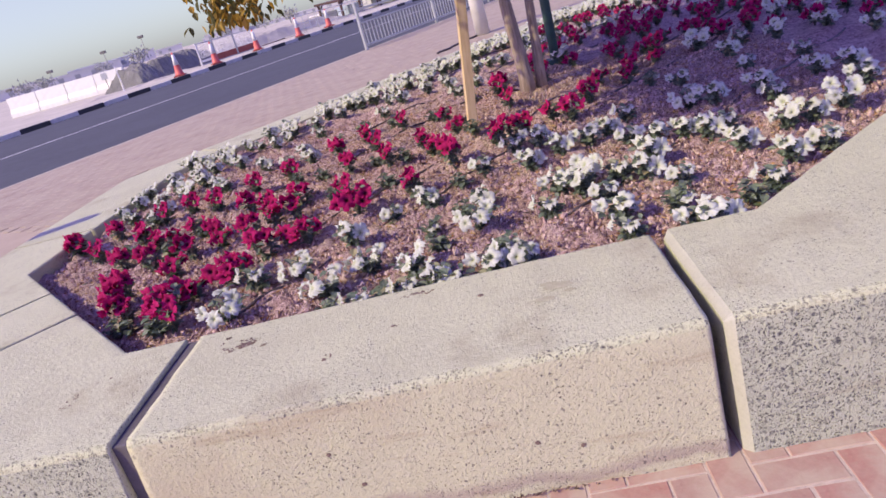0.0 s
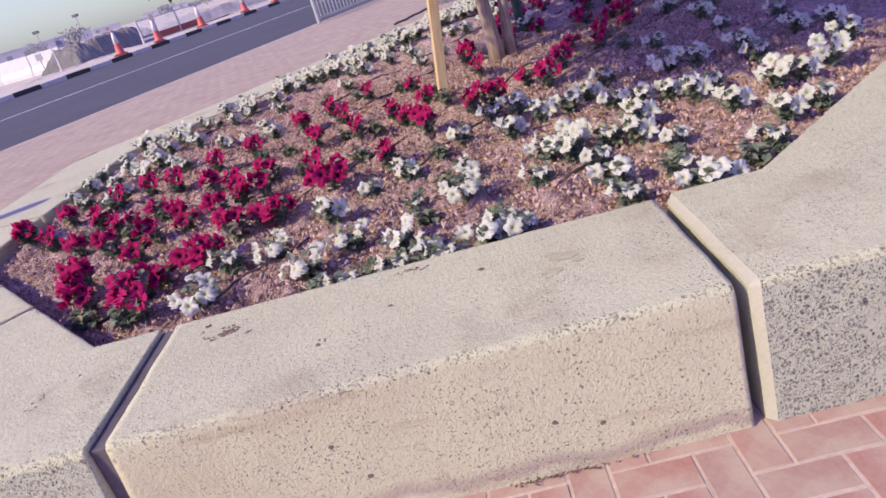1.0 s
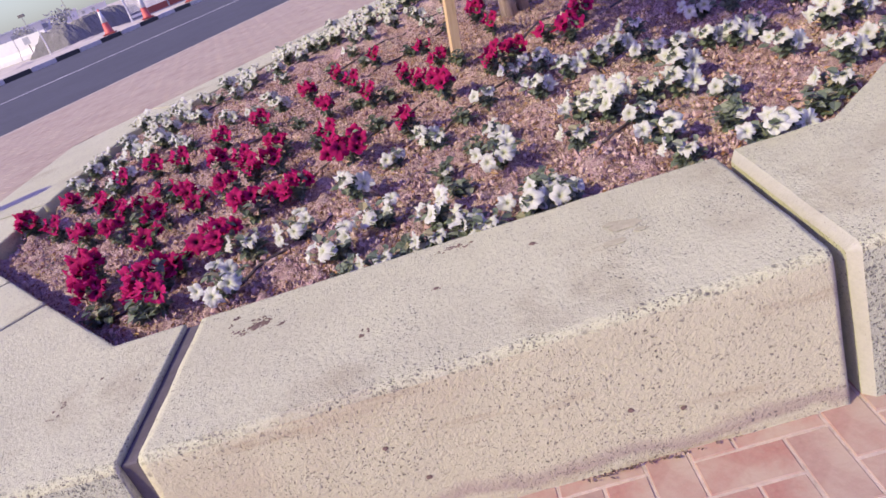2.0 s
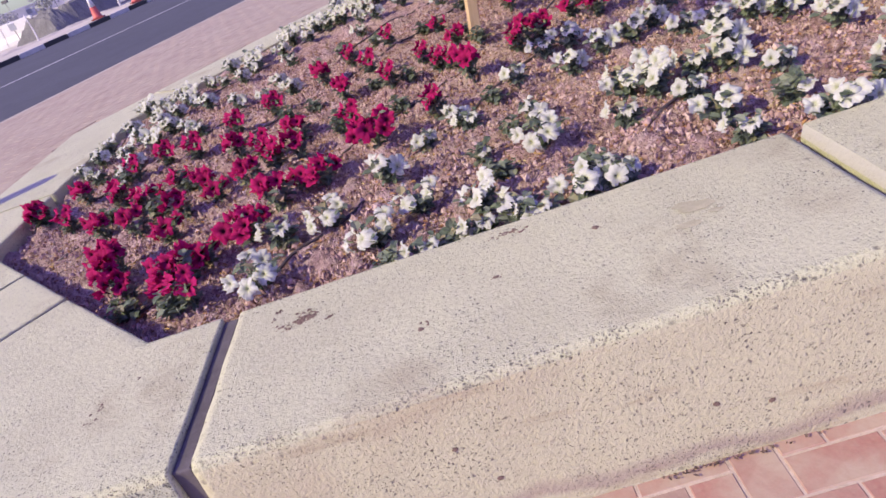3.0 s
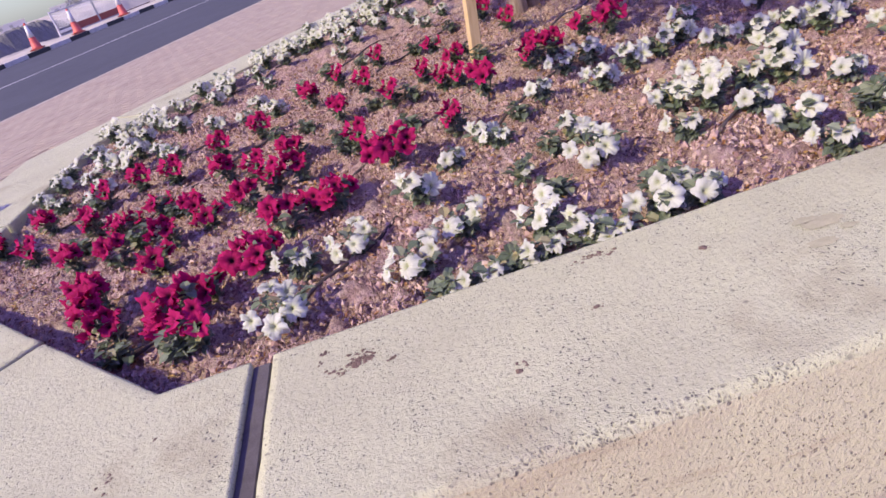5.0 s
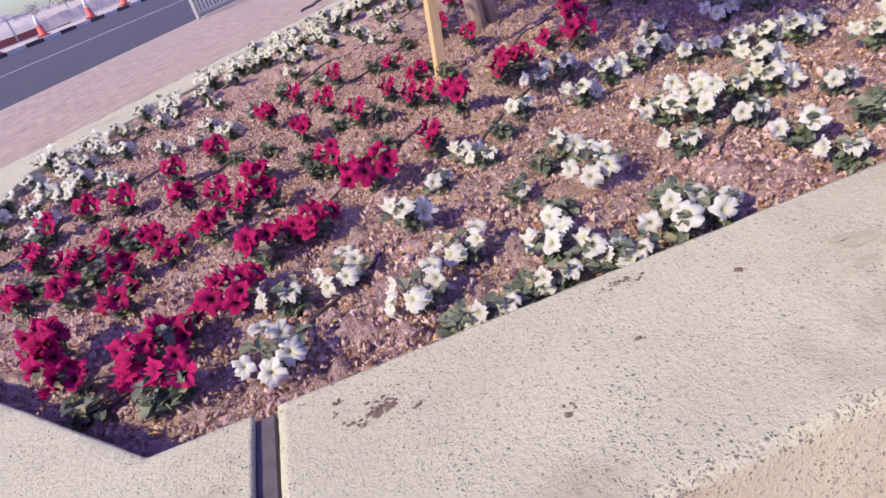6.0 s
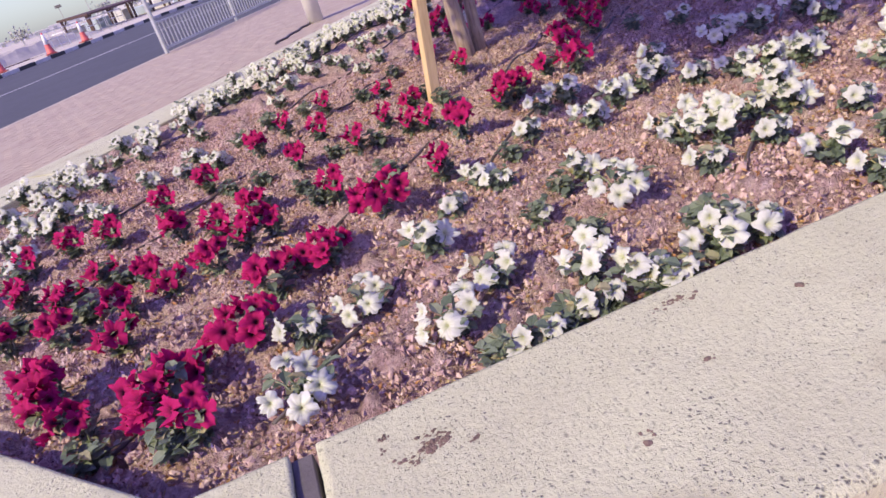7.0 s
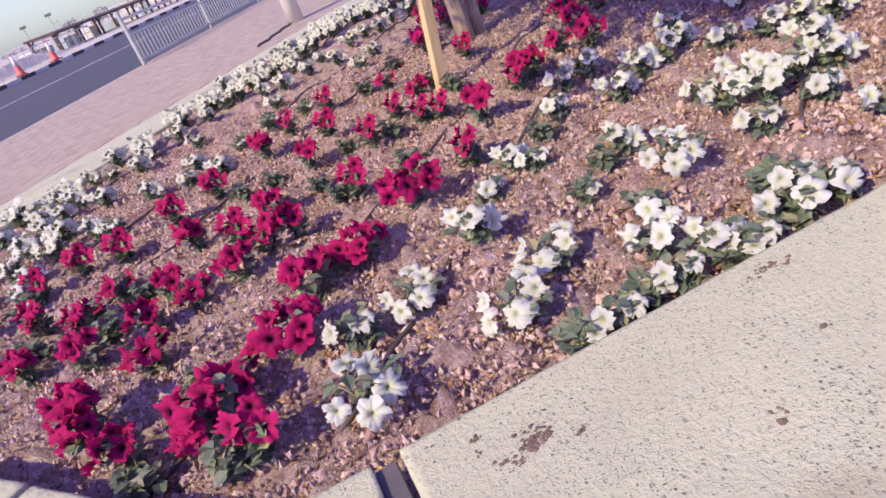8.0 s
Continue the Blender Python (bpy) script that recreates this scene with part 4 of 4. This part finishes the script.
# far kerb, painted black and white by turns
far_kerb = empty("far_kerb", at(0, 0, 0), "black and white painted kerb across the road", "kerb", kind="structure")
bm = bmesh.new()
box(bm, (1.035, 0.2, 0.22), Matrix(), 0.02, 2)
first = part("kerb_stone", bm, M_BLACK, far_kerb, "black painted kerb stone")
bm = bmesh.new()
box(bm, (1.035, 0.2, 0.22), Matrix(), 0.02, 2)
second = part("kerb_stone", bm, M_WHITE, far_kerb, "white painted kerb stone")
far_turn = math.atan2(FAR_DIR.y, FAR_DIR.x)
for k in range(-14, 40):
    src = first if k % 2 == 0 else second
    ob = src if k in (0, 1) else new("kerb_stone", src.data)
    ob.parent = far_kerb
    p = far_point(k * 1.05 - 0.2, 0.1, ROAD_Z + 0.03)
    ob.matrix_local = at(p.x, p.y, p.z, far_turn)

# raised pale strip behind the far kerb
bm = bmesh.new()
a, b2, c, d = far_point(-30, 0.2, ROAD_Z + 0.13), far_point(60, 0.2, ROAD_Z + 0.13), far_point(60, 2.4, ROAD_Z + 0.16), far_point(-30, 2.4, ROAD_Z + 0.16)
e, f2 = far_point(60, 2.6, 0.05), far_point(-30, 2.6, 0.05)
v = [bm.verts.new(p) for p in (a, b2, c, d, e, f2)]
bm.faces.new(v[:4])
bm.faces.new((v[3], v[2], v[4], v[5]))
tagged(part("far_pavement", bm, M_SAND), "dusty pale pavement behind the far kerb", "pavement", kind="structure")


def traffic_cone(s, off, lean):
    p = far_point(s, off, ROAD_Z + 0.14)
    cone = empty("traffic_cone", at(p.x, p.y, p.z, lean), "red and white plastic traffic cone beside the kerb", "traffic cone", "cones along the far kerb")
    bm = bmesh.new()
    box(bm, (0.44, 0.44, 0.05), at(0, 0, 0.025), 0.012, 2)
    part("base", bm, M_CONE_BASE, cone)
    body = smooth(part("cone", tube(bmesh.new(), [(0, 0, 0.05), (0, 0, 0.09), (0, 0, 0.42), (0, 0, 0.90)], [0.19, 0.16, 0.105, 0.03], 18), M_CONE, cone))
    smooth(part("sleeve", tube(bmesh.new(), [(0, 0, 0.42), (0, 0, 0.82)], [0.108, 0.046], 18), M_SLEEVE, body, "white reflective sleeve"))


for s, lean in ((6.6, 0.2), (8.75, 0.5), (11.55, 0.1), (14.85, 0.3), (17.6, 0.7)):
    traffic_cone(s, 0.5, lean)


def box_thing(name, size, m, material, label, category, bevel=0.02):
    bm = bmesh.new()
    box(bm, size, Matrix(), bevel, 2)
    ob = part(name, bm, material)
    ob.matrix_world = m
    return tagged(ob, label, category)


# long white barrier units on the site across the road
for k in range(4):
    c = Vector((-25.2 + 1.74 * k, 38.0 + 0.05 * k, 0))
    unit = empty("site_barrier", at(c.x, c.y, 0.12, 0.03), "white plastic road barrier unit on dusty ground", "barrier", "white barriers of the site")
    bm = bmesh.new()
    prof = ((-0.28, 0.0), (-0.28, 0.22), (-0.12, 0.42), (-0.10, 0.98), (0.10, 0.98), (0.12, 0.42), (0.28, 0.22), (0.28, 0.0))
    ends = [[bm.verts.new((x, y, z * 1.1)) for y, z in prof] for x in (-0.86, 0.86)]
    for i in range(len(prof)):
        bm.faces.new((ends[0][i], ends[0][(i + 1) % 8], ends[1][(i + 1) % 8], ends[1][i]))
    bm.faces.new(ends[0])
    bm.faces.new(ends[1][::-1])
    bmesh.ops.recalc_face_normals(bm, faces=bm.faces)
    bmesh.ops.bevel(bm, geom=bm.edges[:], offset=0.02, segments=2, affect="EDGES")
    shell = part("shell", bm, M_BARRIER, unit)
    for x in (-0.4, 0.4):
        bm = bmesh.new()
        tube(bm, [(x, 0, 1.07), (x, 0, 1.10)], 0.06, 12)
        part("cap", bm, M_STEEL, shell, "grey filler cap")
p = Vector((-19.9, 37.4))
sign = empty("site_sign", at(p.x, p.y, 0.12, 0.0), "small grey sign plate on a stake", "sign")
bm = bmesh.new()
box(bm, (0.34, 0.03, 0.34), at(0, 0, 0.85), 0.01, 1)
part("plate", bm, M_STEEL, sign)
bm = bmesh.new()
tube(bm, [(0, 0.03, 0), (0, 0.03, 0.9)], 0.02, 8)
part("stake", bm, M_BROWN, sign)


def mound(name, s0, s1, off, height, depth, seed, material, label):
    """A heap of spoil along the far side."""
    nx, ny = 46, 14
    verts, faces = [], []
    for j in range(ny + 1):
        for i in range(nx + 1):
            u, v = i / nx, j / ny
            p = far_point(s0 + (s1 - s0) * u, off + depth * (v - 0.5))
            k = min(1, 4 * v, 4 * (1 - v), 7 * u + 0.02, 7 * (1 - u) + 0.02)
            z = 0.08 + height * max(0, k) * (0.86 + 0.3 * noise.noise((u * 9 + seed, v * 3, 0)) + 0.12 * noise.noise((u * 40, v * 12, seed)))
            verts.append((p.x, p.y, z))
    for j in range(ny):
        for i in range(nx):
            a = j * (nx + 1) + i
            faces.append((a, a + 1, a + nx + 2, a + nx + 1))
    tagged(raw(name, verts, faces, material), label, "mound")


mound("rubble_mound", 11.0, 17.4, 9.0, 1.15, 3.0, 2, M_RUBBLE, "long heap of dark grey rubble on the site")
mound("sand_mound", 4.0, 12.5, 4.4, 0.28, 1.6, 5, M_SAND, "low pale heap of sand by the road")
mound("spoil_mound", 17.0, 36.0, 12.0, 0.8, 4.0, 8, M_SAND, "low pale heap of spoil far across the road")


bm = bmesh.new()
box(bm, (0.02, 0.012, 0.62))
SLAT = bpy.data.meshes.new("slat")
bm.to_mesh(SLAT)
bm.free()
SLAT.materials.append(M_SLEEVE)


def barrier_panel(s, off, length, band):
    p = far_point(s + length / 2, off)
    pan = empty("barrier_panel", at(p.x, p.y, 0.3, far_turn), "pale mesh site barrier panel with a red lower band", "barrier panel", "mesh panels of the site")
    for x in (-length / 2, length / 2):
        bm = bmesh.new()
        tube(bm, [(x, 0, 0), (x, 0, 1.0)], 0.025, 8)
        part("upright", bm, M_STEEL, pan)
    for z in (0.06, 0.97):
        bm = bmesh.new()
        tube(bm, [(-length / 2, 0, z), (length / 2, 0, z)], 0.02, 8)
        part("rail", bm, M_STEEL, pan)
    for k in range(int(length / 0.07)):
        ob = new("slat", SLAT)
        ob.parent = pan
        ob.matrix_local = at(-length / 2 + 0.04 + k * 0.07, 0, 0.65)
    bm = bmesh.new()
    box(bm, (length - 0.06, 0.03, 0.26 if band else 0.1), at(0, 0, 0.21), 0.008, 1)
    part("band", bm, M_CONE_BASE if band else M_SLEEVE, pan, "faded red band")


for s, ln, band in ((10.5, 1.0, False), (11.55, 1.45, True), (13.05, 1.45, True)):
    barrier_panel(s, 2.9, ln, band)
for s in (5.7, 10.2):
    p = far_point(s, 2.7)
    bm = bmesh.new()
    tube(bm, [(0, 0, 0.0), (0.04, 0, 0.5), (0.02, 0.02, 1.05)], [0.035, 0.03, 0.025], 8)
    ob = part("site_post", bm, M_SLEEVE)
    ob.location = (p.x, p.y, 0.25)
    tagged(ob, "thin white marker post of the site", "post", "marker posts of the site")

# timber stack and low rails
rngs = random.Random(3)
for k in range(9):
    p = far_point(16.2 + rngs.uniform(0, 5.5), 5.0 + rngs.uniform(-0.8, 1.2))
    box_thing("timber_baulk", (rngs.uniform(1.4, 2.6), 0.14, 0.14), at(p.x, p.y, 0.19, far_turn + rngs.uniform(-0.3, 0.3)), M_BROWN, "dark weathered timber baulk in a loose stack", "timber")


def crowd_barrier(s, off):
    p = far_point(s, off)
    rail = empty("crowd_barrier", at(p.x, p.y, 0.2, far_turn), "grey steel crowd barrier on the far pavement", "barrier", "crowd barriers of the site")
    for z in (0.25, 0.6, 1.0):
        bm = bmesh.new()
        tube(bm, [(-1.0, 0, z), (1.0, 0, z)], 0.022, 8)
        part("rail", bm, M_STEEL, rail)
    for x in (-1.0, -0.33, 0.33, 1.0):
        bm = bmesh.new()
        tube(bm, [(x, 0, 0.0), (x, 0, 1.0)], 0.02, 8)
        part("upright", bm, M_STEEL, rail)


for s in (22.5, 24.7, 26.9, 29.1):
    crowd_barrier(s, 5.2)

# long low timber shelter on posts
def shelter(s0, s1, off):
    m = far_point((s0 + s1) / 2, off)
    sh = empty("timber_shelter", at(m.x, m.y, 0.1, far_turn), "long low dark brown timber shelter on posts", "shelter")
    L = s1 - s0
    bm = bmesh.new()
    box(bm, (L, 2.6, 0.16), at(0, 0, 1.42) @ Matrix.Rotation(radians(3), 4, "X"), 0.02, 1)
    part("roof", bm, M_BROWN, sh)
    for k in range(int(L / 3.4) + 1):
        for y in (-1.1, 1.1):
            bm = bmesh.new()
            box(bm, (0.16, 0.16, 1.4), at(-L / 2 + 0.3 + 3.4 * k, y, 0.7), 0.01, 1)
            part("post", bm, M_BROWN, sh)
            bm = bmesh.new()
            tube(bm, [(-L / 2 + 0.3 + 3.4 * k, y, 0.9), (-L / 2 + 0.9 + 3.4 * k, y, 1.36)], 0.05, 6)
            part("brace", bm, M_BROWN, sh)


shelter(38.0, 66.0, 13.5)
M_TARP = plain("pale_blue_sheet", (0.42, 0.50, 0.56), 0.7, 0.0, 0.15, 2.0, 0.2)
for k in range(6):
    p = far_point(40.5 + 4.2 * k, 15.8)
    box_thing("covered_crate", (2.6, 1.4, 0.75 + 0.15 * (k % 3)), at(p.x, p.y, 0.5, far_turn + 0.1 * k), M_TARP if k % 2 else M_HAZE_BLD, "pale sheet-covered crate under the shelter", "crate", 0.08)

# hazy distance: the haze is only in the pale colours of these things
rngd = random.Random(17)
for k in range(26):
    ang = radians(-44 + 2.6 * k + rngd.uniform(-1, 1))
    dist = rngd.uniform(230, 420)
    w, h = rngd.uniform(10, 40), rngd.uniform(1.2, 3.4)
    x, y = math.sin(ang) * dist, math.cos(ang) * dist
    b = empty("distant_building", at(x, y, 0, -ang), "low pale flat-roofed building in the haze", "building", "buildings on the skyline")
    bm = bmesh.new()
    box(bm, (w, 10, h), at(0, 0, h / 2))
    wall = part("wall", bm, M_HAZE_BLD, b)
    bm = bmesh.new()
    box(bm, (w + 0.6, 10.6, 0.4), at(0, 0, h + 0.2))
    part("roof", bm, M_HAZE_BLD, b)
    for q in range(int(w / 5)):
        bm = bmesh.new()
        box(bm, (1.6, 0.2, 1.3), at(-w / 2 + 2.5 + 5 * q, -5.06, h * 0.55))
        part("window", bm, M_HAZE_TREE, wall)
for k in range(16):
    ang = radians(-42 + 3.6 * k + rngd.uniform(-1.5, 1.5))
    dist = rngd.uniform(120, 200)
    x, y = math.sin(ang) * dist, math.cos(ang) * dist
    t = empty("distant_tree", at(x, y, 0), "small hazy tree on the skyline", "tree", "trees on the skyline")
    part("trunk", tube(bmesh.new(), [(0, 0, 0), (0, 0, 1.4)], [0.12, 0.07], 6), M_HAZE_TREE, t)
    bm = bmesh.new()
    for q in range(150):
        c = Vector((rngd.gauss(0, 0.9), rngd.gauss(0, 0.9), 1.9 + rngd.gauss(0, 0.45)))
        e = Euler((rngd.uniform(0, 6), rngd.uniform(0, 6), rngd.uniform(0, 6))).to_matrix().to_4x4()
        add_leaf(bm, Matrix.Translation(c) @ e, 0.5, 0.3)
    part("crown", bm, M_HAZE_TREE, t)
for k, (x, y, h) in enumerate(((-62.9, 136.2, 5.1), (-69.5, 133.0, 4.2), (-78.1, 128.1, 3.4), (-84.4, 124.0, 2.2), (-23.9, 149.5, 5.0), (-28.6, 148.7, 4.5))):
    l = empty("distant_lamp", at(x, y, 0), "thin distant street lamp in the haze", "street lamp", "lamps on the skyline")
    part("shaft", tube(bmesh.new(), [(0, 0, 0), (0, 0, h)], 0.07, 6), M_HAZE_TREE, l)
    bm = bmesh.new()
    box(bm, (1.1, 0.5, 0.5), at(0, 0, h), 0.05, 1)
    part("lantern", bm, M_RUBBLE, l)


# ---- marks and crumbs on the blocks ----
M_MUD = plain("dried_mud", (0.17, 0.115, 0.10), 0.95, 0.0, 0.35, 60.0, 0.6)
M_STAIN = plain("faint_brown_stain", (0.43, 0.405, 0.285), 0.95, 0.0, 0.2, 40.0, 0.3)


def crumbs(x, y, count, spread, size, seed, label, turn=0.0):
    rng = random.Random(seed)
    verts, faces = [], []
    heaps = [(rng.gauss(0, spread), rng.gauss(0, spread * 0.4)) for _ in range(max(1, count // 13))]
    for _ in range(count):
        hx, hy = rng.choice(heaps)
        loose = 0.35 if count > 20 else 1.0
        cx, cy = hx + rng.gauss(0, spread * loose), hy + rng.gauss(0, spread * loose * 0.5)
        r = size * (0.25 + 0.95 * rng.random() ** 2)
        n = 8
        k = len(verts)
        st, th0 = rng.uniform(0.5, 1.0), rng.uniform(0, 6)
        for ring, h in ((1.0, 0.0), (0.6, 0.35)):
            for j in range(n):
                th = j * math.tau / n
                rr = r * ring * rng.uniform(0.5, 1.35)
                verts.append((cx + rr * math.cos(th + th0), cy + rr * st * math.sin(th + th0), h * r))
        verts.append((cx, cy, r * 0.6))
        for j in range(n):
            faces.append((k + j, k + (j + 1) % n, k + n + (j + 1) % n, k + n + j))
            faces.append((k + n + j, k + n + (j + 1) % n, k + 2 * n))
    ob = raw("mud_crumbs", verts, faces, M_MUD)
    ob.matrix_world = at(x, y, TOP - 0.001, turn)
    tagged(ob, label, "dirt")


crumbs(-0.893, 2.138, 190, 0.034, 0.0066, 1, "dried brown mud crumbs on the concrete block", 0.15)
crumbs(-0.965, 2.19, 40, 0.018, 0.0055, 9, "small patch of dried mud on the concrete block", 1.2)
crumbs(-0.797, 2.117, 36, 0.015, 0.0065, 10, "small patch of dried mud on the concrete block", 0.5)
crumbs(-0.565, 1.931, 9, 0.010, 0.009, 2, "small dark dirt fleck on the concrete block", 0.9)
crumbs(-0.364, 2.033, 8, 0.011, 0.008, 3, "small dark dirt flecks on the concrete block")
crumbs(-0.402, 2.088, 4, 0.012, 0.006, 11, "small dark dirt flecks on the concrete block")
crumbs(-0.315, 2.232, 60, 0.028, 0.006, 4, "dried mud crumbs near the block's edge", 0.1)
crumbs(-0.083, 2.12, 5, 0.006, 0.008, 5, "small dark dirt fleck on the concrete block")
crumbs(-1.368, 2.10, 14, 0.020, 0.007, 6, "dark leaf crumbs on the corner block", 1.0)
crumbs(-1.40, 2.042, 16, 0.024, 0.007, 12, "dark leaf crumbs on the corner block", 0.4)
crumbs(-1.431, 1.977, 9, 0.012, 0.007, 7, "dark leaf crumbs on the corner block")
crumbs(-1.60, 2.2, 9, 0.10, 0.005, 8, "dark leaf crumbs on the corner block", 0.7)

# dark flecks in the mud colour, standing in for pits in the long block's face
for x, z in ((-0.555, 0.237), (0.0, 0.152), (0.114, 0.119), (-0.486, 0.128)):
    bm = bmesh.new()
    bmesh.ops.create_icosphere(bm, subdivisions=2, radius=0.0075, matrix=Matrix.Diagonal((1.0, 0.3, 0.9, 1)))
    for v in bm.verts:
        v.co *= 1 + 0.5 * noise.noise(v.co * 160 + Vector((x * 9, 0, 0)))
    hole = part("mud_fleck", bm, M_MUD)
    hole.location = (x, 2.297 - WIDTH - 0.045 * (TOP - z) / (TOP + 0.12) - 0.001, z)
    tagged(hole, "small dark fleck in place of a pit in the block's face", "dirt")


def stain(x, y, r, seed):
    rng = random.Random(seed)
    n = 18
    ph = rng.uniform(0, 6)
    verts = [(0, 0, 0)] + [(r * (1 + 0.3 * math.sin(3 * k + ph) * rng.random()) * math.cos(k * math.tau / n) * 1.3, r * (1 + 0.35 * rng.uniform(-1, 1)) * math.sin(k * math.tau / n) * 0.6, 0) for k in range(n)]
    ob = raw("stain", verts, [(0, 1 + k, 1 + (k + 1) % n) for k in range(n)], M_STAIN)
    ob.matrix_world = at(x, y, TOP + 0.0028)
    tagged(ob, "faint brown stain on the concrete block", "stain")


for x, y, r, sd in ((0.125, 2.085, 0.022, 1), (0.15, 2.062, 0.034, 4), (0.105, 1.992, 0.024, 2), (0.18, 2.02, 0.014, 3)):
    stain(x, y, r, sd)

# dry bits gathered in the joint at the foot of the long block
rng = random.Random(77)
verts, faces = [], []
for k in range(42):
    x, y = rng.choice((-0.12, -0.03, -0.02, 0.06, 0.16)) + rng.gauss(0, 0.025), 1.652 - abs(rng.gauss(0, 0.008))
    vs, fs = crumb(rng)
    n = len(verts)
    verts += [(x + v[0] * 0.8, y + v[1] * 0.8, 0.002 + v[2] * 0.6) for v in vs]
    faces += [tuple(n + i for i in f) for f in fs]
tagged(raw("joint_litter", verts, faces, M_MUD), "dry brown dirt bits along the foot of the planter", "dirt", kind="stuff")

# ---- pavers: herringbone on the near side, rows on the far pavement ----
def paver_shape(a, b2, h=0.05, c=0.0025):
    v = [(-a, -b2, -h), (a, -b2, -h), (a, b2, -h), (-a, b2, -h), (-a, -b2, -c), (a, -b2, -c), (a, b2, -c), (-a, b2, -c), (-a + c, -b2 + c, 0), (a - c, -b2 + c, 0), (a - c, b2 - c, 0), (-a + c, b2 - c, 0)]
    f = [(8, 9, 10, 11)] + [(i, (i + 1) % 4, 4 + (i + 1) % 4, 4 + i) for i in range(4)] + [(4 + i, 4 + (i + 1) % 4, 8 + (i + 1) % 4, 8 + i) for i in range(4)]
    return v, f


W, L = 0.1035, 0.207
pv, pf = paver_shape(0.1, 0.0485)
paver_mesh = bpy.data.meshes.new("paver")
paver_mesh.from_pydata(pv, [], pf)
paver_mesh.materials.append(M_PAVER)
rp = random.Random(77)
front = 2.297 - WIDTH - 0.02
rest_v, rest_f = [], []
for i in range(-70, 10):
    for j in range(-40, 50):
        # herringbone: each step holds one lying and one standing paver
        ox, oy = 0.512 + i * W + j * 2 * L, 1.52 + i * W
        for cx, cy, turn in ((ox + L / 2, oy + W / 2, 0.0), (ox + L + W / 2, oy, math.pi / 2)):
            if not (-7.5 < cx < 8.0 and -5.0 < cy < front + 0.11):
                continue
            z = ground_height(cx, cy) + rp.uniform(-0.0015, 0.0015)
            m = at(cx, cy, z, turn + rp.uniform(-0.01, 0.01)) @ Matrix.Rotation(rp.uniform(-0.008, 0.008), 4, "X")
            if cy > 1.02 and -1.3 < cx < 1.5:
                ob = new("paver", paver_mesh)
                ob.parent = pavement
                ob.matrix_local = m
            else:
                k = len(rest_v)
                rest_v += [tuple(m @ Vector(v)) for v in pv]
                rest_f += [tuple(k + q for q in f) for f in pf]
far_v, far_f = [], []
u = KERB_DIR
nrm = Vector((0.866, -0.5))
qv, qf = paver_shape(0.1022, 0.0505)
tk = math.atan2(u.y, u.x)
d4 = (RING[5] - RING[4]).normalized()
for i in range(-10, 110):
    for j in range(75):
        p = KERB0 + u * (0.207 * i + 0.1 * (j % 2)) + nrm * (0.08 + 0.1035 * j)
        if p.y < 4.6 or p.x > 4.5 or p.y > 22:
            continue
        if (p - RING[4]).dot(left(d4)) < WIDTH + 0.36 and p.x > RING[4].x - 0.3:
            continue
        if p.x > RING[3].x - WIDTH - 0.12 and p.y < 6.6:
            continue
        m = at(p.x, p.y, WALK_Z + 0.003 + rp.uniform(-0.0012, 0.0012), tk) @ Matrix.Rotation(rp.uniform(-0.005, 0.005), 4, "X")
        k = len(far_v)
        far_v += [tuple(m @ Vector(v)) for v in qv]
        far_f += [tuple(k + q for q in f) for f in qf]
far_pavers = tagged(raw("pavers", far_v, far_f, M_PINK), "faded pink concrete pavers", kind="stuff")
far_pavers.parent = pavement
rest = tagged(raw("pavers", rest_v, rest_f, M_PAVER), "red concrete pavers", kind="stuff")
rest.parent = pavement
